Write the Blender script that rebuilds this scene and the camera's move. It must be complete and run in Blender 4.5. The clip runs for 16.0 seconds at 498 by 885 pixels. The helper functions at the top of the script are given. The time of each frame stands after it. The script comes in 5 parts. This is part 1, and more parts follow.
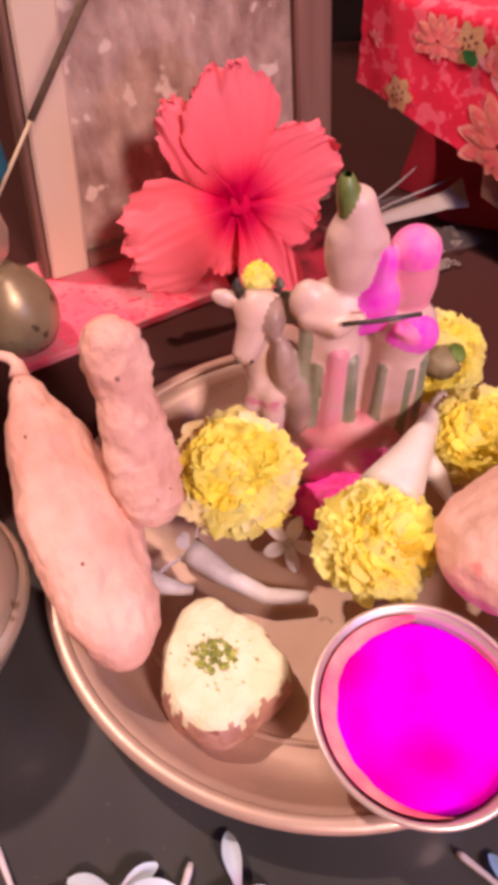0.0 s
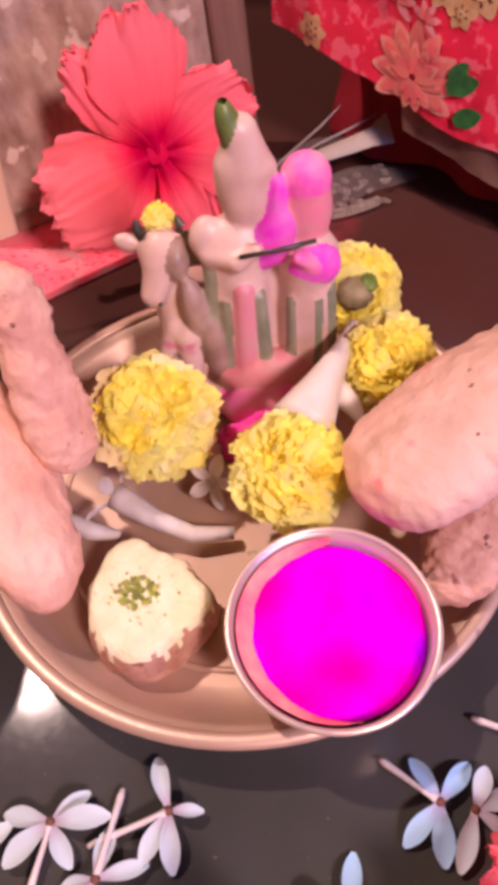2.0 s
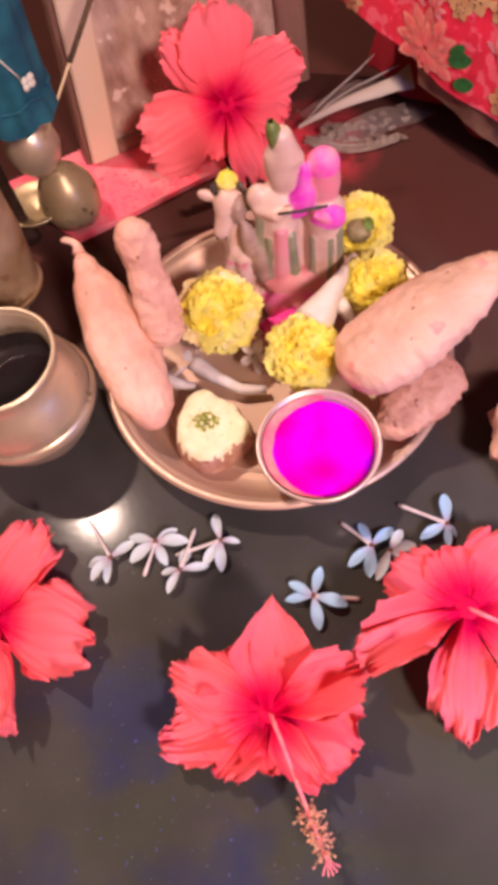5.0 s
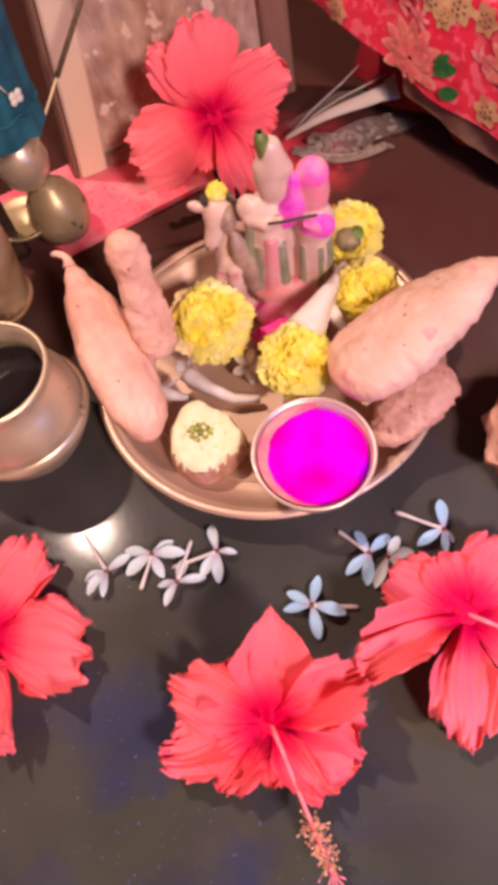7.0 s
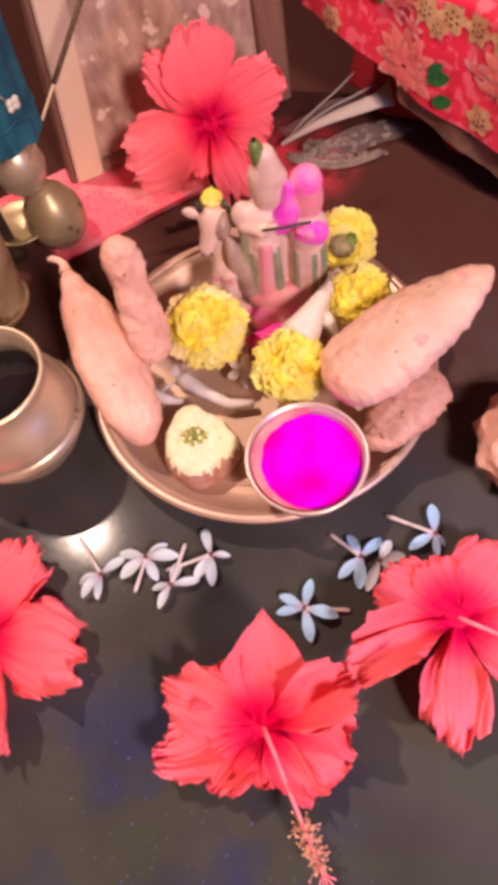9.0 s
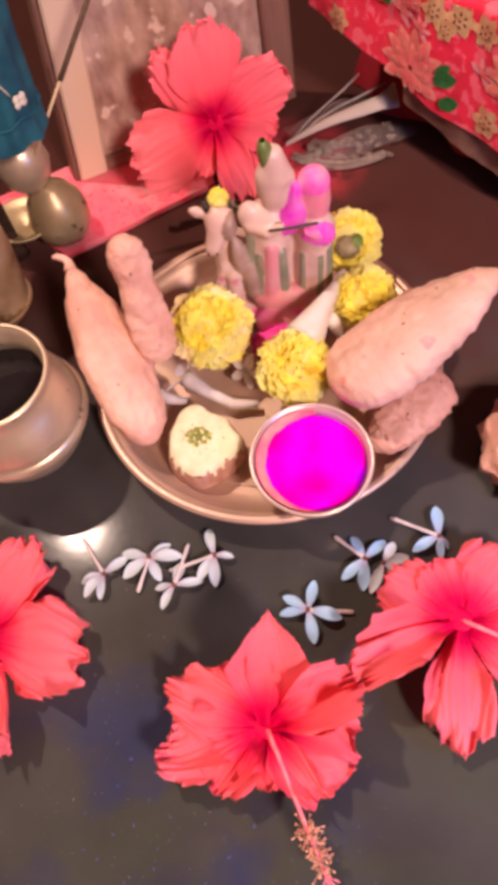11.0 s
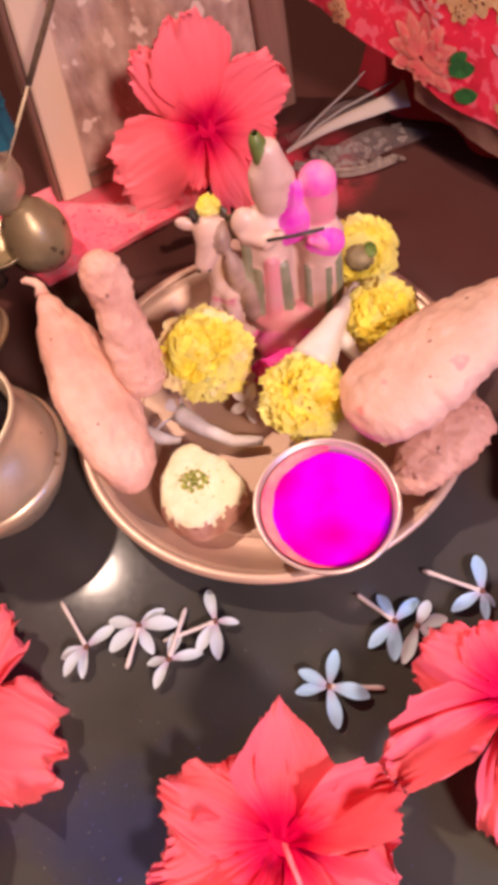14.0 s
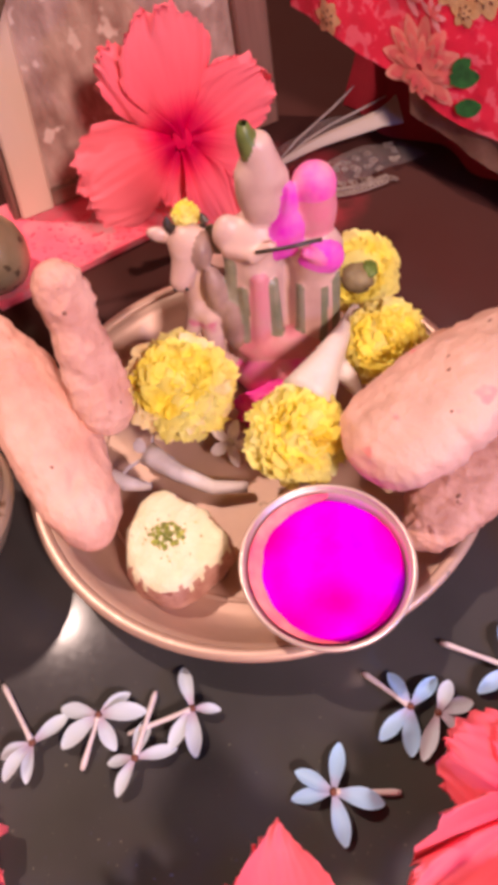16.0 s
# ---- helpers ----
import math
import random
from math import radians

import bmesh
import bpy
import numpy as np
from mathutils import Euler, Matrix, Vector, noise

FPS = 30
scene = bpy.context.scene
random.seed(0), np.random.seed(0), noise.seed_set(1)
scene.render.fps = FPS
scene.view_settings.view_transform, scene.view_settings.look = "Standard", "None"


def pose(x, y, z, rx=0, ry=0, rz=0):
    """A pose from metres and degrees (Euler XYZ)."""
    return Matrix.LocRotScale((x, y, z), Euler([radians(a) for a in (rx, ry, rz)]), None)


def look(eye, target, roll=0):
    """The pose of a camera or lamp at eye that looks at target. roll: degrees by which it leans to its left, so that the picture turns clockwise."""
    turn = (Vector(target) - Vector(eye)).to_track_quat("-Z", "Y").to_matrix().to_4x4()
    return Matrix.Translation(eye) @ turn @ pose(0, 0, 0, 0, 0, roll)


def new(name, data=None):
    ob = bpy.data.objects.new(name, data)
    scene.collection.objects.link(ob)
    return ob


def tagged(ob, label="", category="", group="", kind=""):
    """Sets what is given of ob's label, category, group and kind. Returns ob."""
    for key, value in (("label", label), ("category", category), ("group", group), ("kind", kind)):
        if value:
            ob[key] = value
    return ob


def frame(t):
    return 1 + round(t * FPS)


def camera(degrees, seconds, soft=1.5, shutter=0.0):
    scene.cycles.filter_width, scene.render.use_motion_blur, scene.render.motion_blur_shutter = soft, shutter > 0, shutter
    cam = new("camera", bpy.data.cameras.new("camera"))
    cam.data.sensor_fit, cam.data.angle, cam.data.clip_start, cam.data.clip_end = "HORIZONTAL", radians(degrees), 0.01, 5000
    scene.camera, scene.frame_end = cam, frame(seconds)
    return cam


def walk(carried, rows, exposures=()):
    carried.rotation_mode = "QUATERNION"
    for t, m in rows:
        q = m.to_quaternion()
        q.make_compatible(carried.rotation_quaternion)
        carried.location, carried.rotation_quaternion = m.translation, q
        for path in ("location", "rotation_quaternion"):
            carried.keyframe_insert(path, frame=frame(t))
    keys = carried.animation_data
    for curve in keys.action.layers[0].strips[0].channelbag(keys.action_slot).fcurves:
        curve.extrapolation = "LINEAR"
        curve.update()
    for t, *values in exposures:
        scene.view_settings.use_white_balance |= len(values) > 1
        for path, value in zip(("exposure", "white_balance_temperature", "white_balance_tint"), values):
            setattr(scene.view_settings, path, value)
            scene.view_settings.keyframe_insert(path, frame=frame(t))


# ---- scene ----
cam = camera(39.25, 16.0, soft=5.8)
PATH = [
    (0, (-0.0191, -0.1406, 0.2358), (-0.0273, 0.0848, -0.0318), -2.64),
    (0.5, (-0.0096, -0.1442, 0.2414), (-0.0187, 0.0843, -0.0236), -4.66),
    (1, (-0.0075, -0.1457, 0.2414), (-0.0168, 0.0832, -0.0233), -5.34),
    (1.5, (-0.0035, -0.1515, 0.2368), (-0.0136, 0.0737, -0.0309), -6.14),
    (2, (0.0088, -0.1527, 0.2288), (0.0014, 0.0623, -0.0473), -6.81),
    (2.5, (0.0184, -0.1692, 0.2663), (-0.0023, 0.0335, -0.0183), -9.37),
    (3, (0.0149, -0.1939, 0.3013), (-0.0108, 0.0066, 0.0156), -10.37),
    (3.5, (0.0139, -0.2041, 0.3085), (-0.0161, -0.0337, 0.0043), -11.16),
    (4, (0.0189, -0.2135, 0.3352), (-0.0133, -0.0539, 0.0254), -11.51),
    (4.5, (0.0259, -0.2273, 0.3520), (-0.0108, -0.0722, 0.0404), -13.16),
    (7, (0.0245, -0.2277, 0.3507), (-0.0080, -0.0669, 0.0415), -12.85),
    (7.5, (0.0254, -0.2290, 0.3541), (-0.0034, -0.0686, 0.0444), -11.58),
    (8, (0.0270, -0.2280, 0.3536), (-0.0017, -0.0681, 0.0436), -11.54),
    (8.5, (0.0250, -0.2282, 0.3537), (-0.0027, -0.0677, 0.0439), -11.15),
    (9, (0.0263, -0.2279, 0.3544), (-0.0044, -0.0665, 0.0453), -12.05),
    (11.5, (0.0199, -0.2258, 0.3545), (-0.0077, -0.0651, 0.0448), -10.57),
    (12, (0.0192, -0.2243, 0.3535), (-0.0088, -0.0640, 0.0436), -10.68),
    (12.5, (0.0174, -0.2239, 0.3521), (-0.0113, -0.0642, 0.0420), -10.71),
    (13, (0.0169, -0.2224, 0.3454), (-0.0143, -0.0635, 0.0351), -11.61),
    (13.5, (0.0173, -0.2200, 0.3379), (-0.0178, -0.0593, 0.0290), -13.13),
    (14, (0.0230, -0.1964, 0.3094), (-0.0122, -0.0223, 0.0079), -13.97),
    (14.5, (0.0214, -0.1864, 0.2930), (-0.0022, 0.0046, 0.0007), -11.03),
    (15, (0.0178, -0.1773, 0.2740), (0.0006, 0.0162, -0.0172), -9.35),
    (15.5, (0.0132, -0.1728, 0.2702), (-0.0040, 0.0196, -0.0217), -8.88),
    (16, (0.0120, -0.1700, 0.2679), (-0.0058, 0.0219, -0.0242), -8.69),
]
TINT = [(0, 0.03, 6500, 22), (1, 0.02, 6450, 22), (2, 0.0, 6350, 23), (3, 0.0, 6400, 19), (4.5, 0.05, 6600, 14), (7, 0.05, 6750, 14), (13.5, 0.05, 6800, 14), (14.5, 0.07, 6850, 17), (15, 0.06, 6750, 18), (16, 0.02, 6550, 20)]
walk(cam, [(t, look(eye, target, roll)) for t, eye, target, roll in PATH], TINT)

# ---------------------------------------------------------------- world and light
world = bpy.data.worlds.new("world")
scene.world = world
world.use_nodes = True
bg = world.node_tree.nodes["Background"]
bg.inputs[0].default_value = (0.55, 0.45, 0.42, 1)
bg.inputs[1].default_value = 0.10


def lamp(name, at, target, size, watts, colour):
    data = bpy.data.lights.new(name, "AREA")
    data.shape, data.size, data.energy, data.color = "DISK", size, watts, colour
    ob = new(name, data)
    ob.matrix_world = look(at, target)
    return ob


lamp("ceiling_lamp", (-0.72, 0.57, 1.75), (0, 0, 0), 0.075, 33, (1.0, 0.77, 0.645))
lamp("side_lamp", (0.67, -1.00, 1.15), (0, 0.0, 0), 0.26, 31, (1.0, 0.76, 0.695))
lamp("blue_lamp", (0.28, -0.26, 0.22), (0.05, -0.12, 0), 0.06, 0.55, (0.06, 0.26, 1.0))


# ---------------------------------------------------------------- materials
def nodes_of(name):
    m = bpy.data.materials.new(name)
    m.use_nodes = True
    t = m.node_tree
    return m, t, t.nodes["Principled BSDF"]


def mat(name, dark, light, scale=60.0, rough=0.5, metal=0.0, bump=0.15, fine=400.0, spots=None, spot_scale=150.0, spot_at=0.68,
        trans=0.0, island=0.0, stretch=(1, 1, 1), rough_var=0.12, depth=0.001, detail=4.0):
    """Two-scale mottled material: a broad blotch between two colours, fine grain in bump and roughness, optional dark spots."""
    m, t, p = nodes_of(name)
    n, l = t.nodes, t.links
    co = n.new("ShaderNodeTexCoord")
    mp = n.new("ShaderNodeMapping")
    mp.inputs["Scale"].default_value = stretch
    l.new(co.outputs["Object"], mp.inputs[0])
    a = n.new("ShaderNodeTexNoise")
    a.inputs["Scale"].default_value, a.inputs["Detail"].default_value = scale, detail
    l.new(mp.outputs[0], a.inputs["Vector"])
    ra = n.new("ShaderNodeValToRGB")
    ra.color_ramp.elements[0].position, ra.color_ramp.elements[1].position = 0.32, 0.68
    ra.color_ramp.elements[0].color, ra.color_ramp.elements[1].color = (*dark, 1), (*light, 1)
    l.new(a.outputs[0], ra.inputs[0])
    out = ra.outputs[0]
    f = n.new("ShaderNodeTexNoise")
    f.inputs["Scale"].default_value, f.inputs["Detail"].default_value = fine, 5
    l.new(mp.outputs[0], f.inputs["Vector"])
    if spots:
        s = n.new("ShaderNodeTexNoise")
        s.inputs["Scale"].default_value, s.inputs["Detail"].default_value = spot_scale, 2
        l.new(co.outputs["Object"], s.inputs["Vector"])
        rs = n.new("ShaderNodeValToRGB")
        rs.color_ramp.elements[0].position, rs.color_ramp.elements[1].position = spot_at, spot_at + 0.05
        l.new(s.outputs[0], rs.inputs[0])
        mx = n.new("ShaderNodeMix")
        mx.data_type = "RGBA"
        l.new(rs.outputs[0], mx.inputs[0])
        l.new(out, mx.inputs[6])
        mx.inputs[7].default_value = (*spots, 1)
        out = mx.outputs[2]
    if island:
        g = n.new("ShaderNodeNewGeometry")
        hs = n.new("ShaderNodeHueSaturation")
        mr = n.new("ShaderNodeMapRange")
        mr.inputs["To Min"].default_value, mr.inputs["To Max"].default_value = 1 - island, 1 + island
        l.new(g.outputs["Random Per Island"], mr.inputs[0])
        l.new(mr.outputs[0], hs.inputs["Value"])
        l.new(out, hs.inputs["Color"])
        out = hs.outputs[0]
    l.new(out, p.inputs["Base Color"])
    p.inputs["Metallic"].default_value = metal
    rr = n.new("ShaderNodeMapRange")
    rr.inputs["To Min"].default_value, rr.inputs["To Max"].default_value = max(rough - rough_var, 0.02), min(rough + rough_var, 1)
    l.new(f.outputs[0], rr.inputs[0])
    l.new(rr.outputs[0], p.inputs["Roughness"])
    b = n.new("ShaderNodeBump")
    b.inputs["Strength"].default_value, b.inputs["Distance"].default_value = bump, depth
    l.new(f.outputs[0], b.inputs["Height"])
    l.new(b.outputs[0], p.inputs["Normal"])
    if trans:
        tr = n.new("ShaderNodeBsdfTranslucent")
        l.new(out, tr.inputs[0])
        ms = n.new("ShaderNodeMixShader")
        ms.inputs[0].default_value = trans
        l.new(p.outputs[0], ms.inputs[1])
        l.new(tr.outputs[0], ms.inputs[2])
        l.new(ms.outputs[0], n["Material Output"].inputs[0])
    return m


def petal_mat(name, throat, blade, edge, length, rough=0.55, trans=0.25, veins=60.0, middle=None):
    """Colour runs from the throat to the blade along the petal (its own x), with streaky veins."""
    m, t, p = nodes_of(name)
    n, l = t.nodes, t.links
    co = n.new("ShaderNodeTexCoord")
    sx = n.new("ShaderNodeSeparateXYZ")
    l.new(co.outputs["Object"], sx.inputs[0])
    ln = n.new("ShaderNodeVectorMath")
    ln.operation = "LENGTH"
    l.new(co.outputs["Object"], ln.inputs[0])
    ra = n.new("ShaderNodeMapRange")
    ra.inputs["From Max"].default_value = length
    l.new(ln.outputs["Value"], ra.inputs[0])
    at = n.new("ShaderNodeMath")
    at.operation = "ARCTAN2"
    l.new(sx.outputs[1], at.inputs[0])
    l.new(sx.outputs[0], at.inputs[1])
    cb = n.new("ShaderNodeCombineXYZ")
    l.new(at.outputs[0], cb.inputs[0])
    md = n.new("ShaderNodeMath")
    md.operation = "MULTIPLY"
    md.inputs[1].default_value = 0.12
    l.new(ra.outputs[0], md.inputs[0])
    l.new(md.outputs[0], cb.inputs[1])
    no = n.new("ShaderNodeTexNoise")
    no.inputs["Scale"].default_value, no.inputs["Detail"].default_value = veins / 3, 5
    l.new(cb.outputs[0], no.inputs["Vector"])
    ad = n.new("ShaderNodeMath")
    ad.operation = "MULTIPLY_ADD"
    ad.inputs[1].default_value, ad.inputs[2].default_value = 0.24, -0.12
    l.new(no.outputs[0], ad.inputs[0])
    su = n.new("ShaderNodeMath")
    l.new(ra.outputs[0], su.inputs[0])
    l.new(ad.outputs[0], su.inputs[1])
    cr = n.new("ShaderNodeValToRGB")
    cr.color_ramp.elements[0].position, cr.color_ramp.elements[0].color = 0.10 + 0.10 * bool(middle), (*throat, 1)
    cr.color_ramp.elements[1].position, cr.color_ramp.elements[1].color = 1.0, (*edge, 1)
    e = cr.color_ramp.elements.new(0.46 if middle else 0.40)
    e.color = (*blade, 1)
    if middle:
        e = cr.color_ramp.elements.new(0.31)
        e.color = (*middle, 1)
    l.new(su.outputs[0], cr.inputs[0])
    l.new(cr.outputs[0], p.inputs["Base Color"])
    p.inputs["Roughness"].default_value = rough
    b = n.new("ShaderNodeBump")
    b.inputs["Strength"].default_value, b.inputs["Distance"].default_value = 0.30, 0.0006
    l.new(no.outputs[0], b.inputs["Height"])
    l.new(b.outputs[0], p.inputs["Normal"])
    tr = n.new("ShaderNodeBsdfTranslucent")
    l.new(cr.outputs[0], tr.inputs[0])
    ms = n.new("ShaderNodeMixShader")
    ms.inputs[0].default_value = trans
    l.new(p.outputs[0], ms.inputs[1])
    l.new(tr.outputs[0], ms.inputs[2])
    l.new(ms.outputs[0], n["Material Output"].inputs[0])
    return m


M = {}
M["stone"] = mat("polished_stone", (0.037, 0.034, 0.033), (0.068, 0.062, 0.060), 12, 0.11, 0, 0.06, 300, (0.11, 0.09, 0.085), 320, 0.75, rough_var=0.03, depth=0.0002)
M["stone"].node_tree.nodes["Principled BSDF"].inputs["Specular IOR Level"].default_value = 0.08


def back_reflection(m, colour, y0, y1):
    """Red-brown reflection painted into the floor colour towards the back, with a blotchy uneven border."""
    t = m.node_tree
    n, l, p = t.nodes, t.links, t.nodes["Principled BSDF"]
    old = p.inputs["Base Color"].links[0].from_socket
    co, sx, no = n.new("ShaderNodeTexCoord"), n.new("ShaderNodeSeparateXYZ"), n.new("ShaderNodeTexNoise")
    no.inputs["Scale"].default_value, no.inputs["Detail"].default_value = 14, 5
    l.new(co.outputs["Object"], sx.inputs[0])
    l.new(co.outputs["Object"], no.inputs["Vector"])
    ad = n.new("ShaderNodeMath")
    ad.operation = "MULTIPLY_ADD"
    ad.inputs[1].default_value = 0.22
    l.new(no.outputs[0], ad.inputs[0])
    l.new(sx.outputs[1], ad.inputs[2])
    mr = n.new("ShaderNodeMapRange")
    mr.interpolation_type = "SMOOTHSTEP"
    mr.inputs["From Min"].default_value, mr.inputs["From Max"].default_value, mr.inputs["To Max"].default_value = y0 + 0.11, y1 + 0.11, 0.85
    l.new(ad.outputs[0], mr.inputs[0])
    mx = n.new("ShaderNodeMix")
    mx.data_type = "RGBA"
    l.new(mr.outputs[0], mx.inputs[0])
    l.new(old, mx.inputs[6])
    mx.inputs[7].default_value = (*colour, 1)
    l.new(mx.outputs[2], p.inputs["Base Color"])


back_reflection(M["stone"], (0.062, 0.018, 0.014), -0.08, 0.10)


def stain_or_reflection(m, colour, scale, low, high, amount, centre, radius, seed):
    """Blotches or grains round one place on the floor: spilt powder, or reflected tints put into the colour."""
    t = m.node_tree
    n, l, p = t.nodes, t.links, t.nodes["Principled BSDF"]
    old = p.inputs["Base Color"].links[0].from_socket
    co, no, mp = n.new("ShaderNodeTexCoord"), n.new("ShaderNodeTexNoise"), n.new("ShaderNodeMapping")
    mp.inputs["Location"].default_value = (seed, seed * 0.7, 0)
    no.inputs["Scale"].default_value, no.inputs["Detail"].default_value = scale, 4
    l.new(co.outputs["Object"], mp.inputs[0])
    l.new(mp.outputs[0], no.inputs["Vector"])
    di = n.new("ShaderNodeVectorMath")
    di.operation = "DISTANCE"
    di.inputs[1].default_value = (*centre, 0)
    l.new(co.outputs["Object"], di.inputs[0])
    fall, cut, mul, mx = n.new("ShaderNodeMapRange"), n.new("ShaderNodeMapRange"), n.new("ShaderNodeMath"), n.new("ShaderNodeMix")
    fall.inputs["From Min"].default_value, fall.inputs["From Max"].default_value = radius * 0.3, radius
    fall.inputs["To Min"].default_value, fall.inputs["To Max"].default_value = amount, 0.0
    l.new(di.outputs["Value"], fall.inputs[0])
    cut.inputs["From Min"].default_value, cut.inputs["From Max"].default_value = low, high
    l.new(no.outputs[0], cut.inputs[0])
    mul.operation = "MULTIPLY"
    l.new(fall.outputs[0], mul.inputs[0])
    l.new(cut.outputs[0], mul.inputs[1])
    mx.data_type = "RGBA"
    l.new(mul.outputs[0], mx.inputs[0])
    l.new(old, mx.inputs[6])
    mx.inputs[7].default_value = (*colour, 1)
    l.new(mx.outputs[2], p.inputs["Base Color"])


# Olive and blue: reflections in the polished floor, painted into its colour.
stain_or_reflection(M["stone"], (0.054, 0.058, 0.040), 16, 0.35, 0.62, 0.8, (0.03, -0.26), 0.20, 1.0)
stain_or_reflection(M["stone"], (0.030, 0.034, 0.085), 22, 0.46, 0.66, 0.8, (-0.04, -0.235), 0.13, 4.0)
stain_or_reflection(M["stone"], (0.10, 0.11, 0.36), 300, 0.66, 0.74, 0.9, (-0.03, -0.235), 0.10, 7.0)
# Pale grains, then spilt coral powder.
stain_or_reflection(M["stone"], (0.20, 0.17, 0.13), 420, 0.68, 0.74, 0.8, (-0.06, -0.20), 0.16, 9.0)
stain_or_reflection(M["stone"], (0.62, 0.05, 0.08), 40, 0.36, 0.60, 0.9, (0.020, 0.180), 0.055, 2.0)
# Unseen north wall, made red to warm what the floor reflects.
M["wall_bounce"] = mat("red_bounce_wall_paint", (0.50, 0.12, 0.07), (0.60, 0.17, 0.10), 3, 0.8, 0, 0.1, 90)
M["wall"] = mat("wall_paint", (0.56, 0.40, 0.34), (0.62, 0.46, 0.40), 3, 0.8, 0, 0.1, 90)
M["ceiling"] = mat("ceiling_paint", (0.70, 0.66, 0.64), (0.78, 0.74, 0.72), 3, 0.85, 0, 0.1, 90)
M["steel"] = mat("warm_steel", (0.47, 0.305, 0.23), (0.57, 0.39, 0.30), 22, 0.44, 0.5, 0.12, 700, (0.36, 0.25, 0.19), 120, 0.70, stretch=(1, 1, 3), depth=0.0004)
M["bowl"] = mat("bowl_steel", (0.66, 0.50, 0.43), (0.76, 0.61, 0.54), 30, 0.36, 0.6, 0.08, 700, depth=0.0003)
M["brass"] = mat("old_brass", (0.49, 0.37, 0.25), (0.63, 0.50, 0.36), 45, 0.36, 0.55, 0.15, 600, (0.26, 0.17, 0.09), 140, 0.68, depth=0.0004)
M["bronze"] = mat("dull_bronze", (0.28, 0.195, 0.10), (0.43, 0.32, 0.18), 45, 0.38, 0.35, 0.15, 400, (0.14, 0.09, 0.05), 110, 0.62, depth=0.0004)
M["magenta"] = mat("magenta_powder", (1.0, 0.0, 0.30), (0.34, 0.0, 1.0), 34, 0.95, 0, 0.4, 900, rough_var=0.02, detail=1.5)
M["magenta"].node_tree.nodes["Principled BSDF"].inputs["Specular IOR Level"].default_value = 0.05
M["pinkpowder"] = mat("pink_powder", (0.88, 0.05, 0.11), (0.92, 0.14, 0.20), 60, 0.95, 0, 0.5, 900, rough_var=0.02)
M["spill"] = mat("spilt_magenta_powder", (0.95, 0.02, 0.42), (0.95, 0.14, 0.36), 70, 0.95, 0, 0.5, 800, rough_var=0.02)
M["coral_crescent"] = mat("coral_crescent", (0.88, 0.10, 0.20), (0.90, 0.30, 0.28), 90, 0.95, 0, 0.4, 900, rough_var=0.02)
M["dough"] = mat("fried_dough", (0.57, 0.265, 0.20), (0.77, 0.455, 0.36), 42, 0.66, 0, 0.85, 240, (0.42, 0.20, 0.13), 210, 0.72, depth=0.0012)
M["dough_blush"] = mat("blushed_dough", (0.50, 0.31, 0.24), (0.75, 0.43, 0.345), 34, 0.66, 0, 0.85, 240, (0.78, 0.27, 0.25), 75, 0.66, depth=0.0012)
M["dough_dark"] = mat("browned_dough", (0.44, 0.20, 0.145), (0.62, 0.33, 0.245), 60, 0.6, 0, 0.9, 220, (0.34, 0.13, 0.09), 190, 0.64, depth=0.0014)
M["speck"] = mat("burnt_speck", (0.15, 0.06, 0.04), (0.28, 0.13, 0.09), 300, 0.7)
M["milk"] = mat("milk_sweet", (0.70, 0.62, 0.40), (0.80, 0.72, 0.50), 120, 0.75, 0, 0.7, 700, (0.62, 0.44, 0.30), 420, 0.70, depth=0.001)
M["crust"] = mat("browned_crust", (0.36, 0.16, 0.115), (0.54, 0.30, 0.22), 160, 0.75, 0, 0.7, 600, (0.28, 0.10, 0.07), 300, 0.64)
M["pistachio"] = mat("pistachio", (0.20, 0.24, 0.025), (0.40, 0.40, 0.08), 400, 0.7, island=0.4)
M["marigold"] = mat("marigold_petal", (1.0, 0.90, 0.20), (1.0, 0.97, 0.48), 40, 0.75, 0, 0.1, 500, trans=0.6, island=0.05)
M["marigold_heart"] = mat("marigold_heart", (1.0, 0.86, 0.08), (1.0, 0.95, 0.32), 40, 0.75, 0, 0.1, 500, trans=0.5, island=0.05)
M["marigold_pale"] = mat("pale_marigold_petal", (1.0, 0.80, 0.40), (1.0, 0.90, 0.55), 60, 0.7, 0, 0.1, 500, trans=0.45, island=0.06)
M["green"] = mat("calyx_green", (0.05, 0.09, 0.01), (0.14, 0.20, 0.03), 120, 0.55, 0, 0.2, 500)
M["olive"] = mat("dry_calyx", (0.12, 0.08, 0.04), (0.26, 0.20, 0.09), 120, 0.6, 0, 0.2, 500)
M["cream"] = mat("cream_blossom", (0.70, 0.59, 0.52), (0.80, 0.72, 0.65), 90, 0.55, 0, 0.15, 500, trans=0.15)
M["greywhite"] = mat("wilted_white_petal", (0.54, 0.45, 0.42), (0.70, 0.62, 0.59), 120, 0.55, 0, 0.15, 500, trans=0.2)
# One petal, two copies: grey and blue casts of light in the colour.
M["jasmine"] = petal_mat("white_petal", (0.46, 0.36, 0.46), (0.55, 0.61, 0.67), (0.61, 0.69, 0.75), 0.016, 0.5, 0.2)
M["blue_lit_petal"] = petal_mat("petal_in_blue_light", (0.40, 0.38, 0.58), (0.36, 0.56, 0.80), (0.41, 0.67, 0.95), 0.016, 0.5, 0.2)
M["jasmine_tube"] = mat("white_flower_tube", (0.56, 0.48, 0.48), (0.66, 0.58, 0.57), 200, 0.5, 0, 0.1, 600)
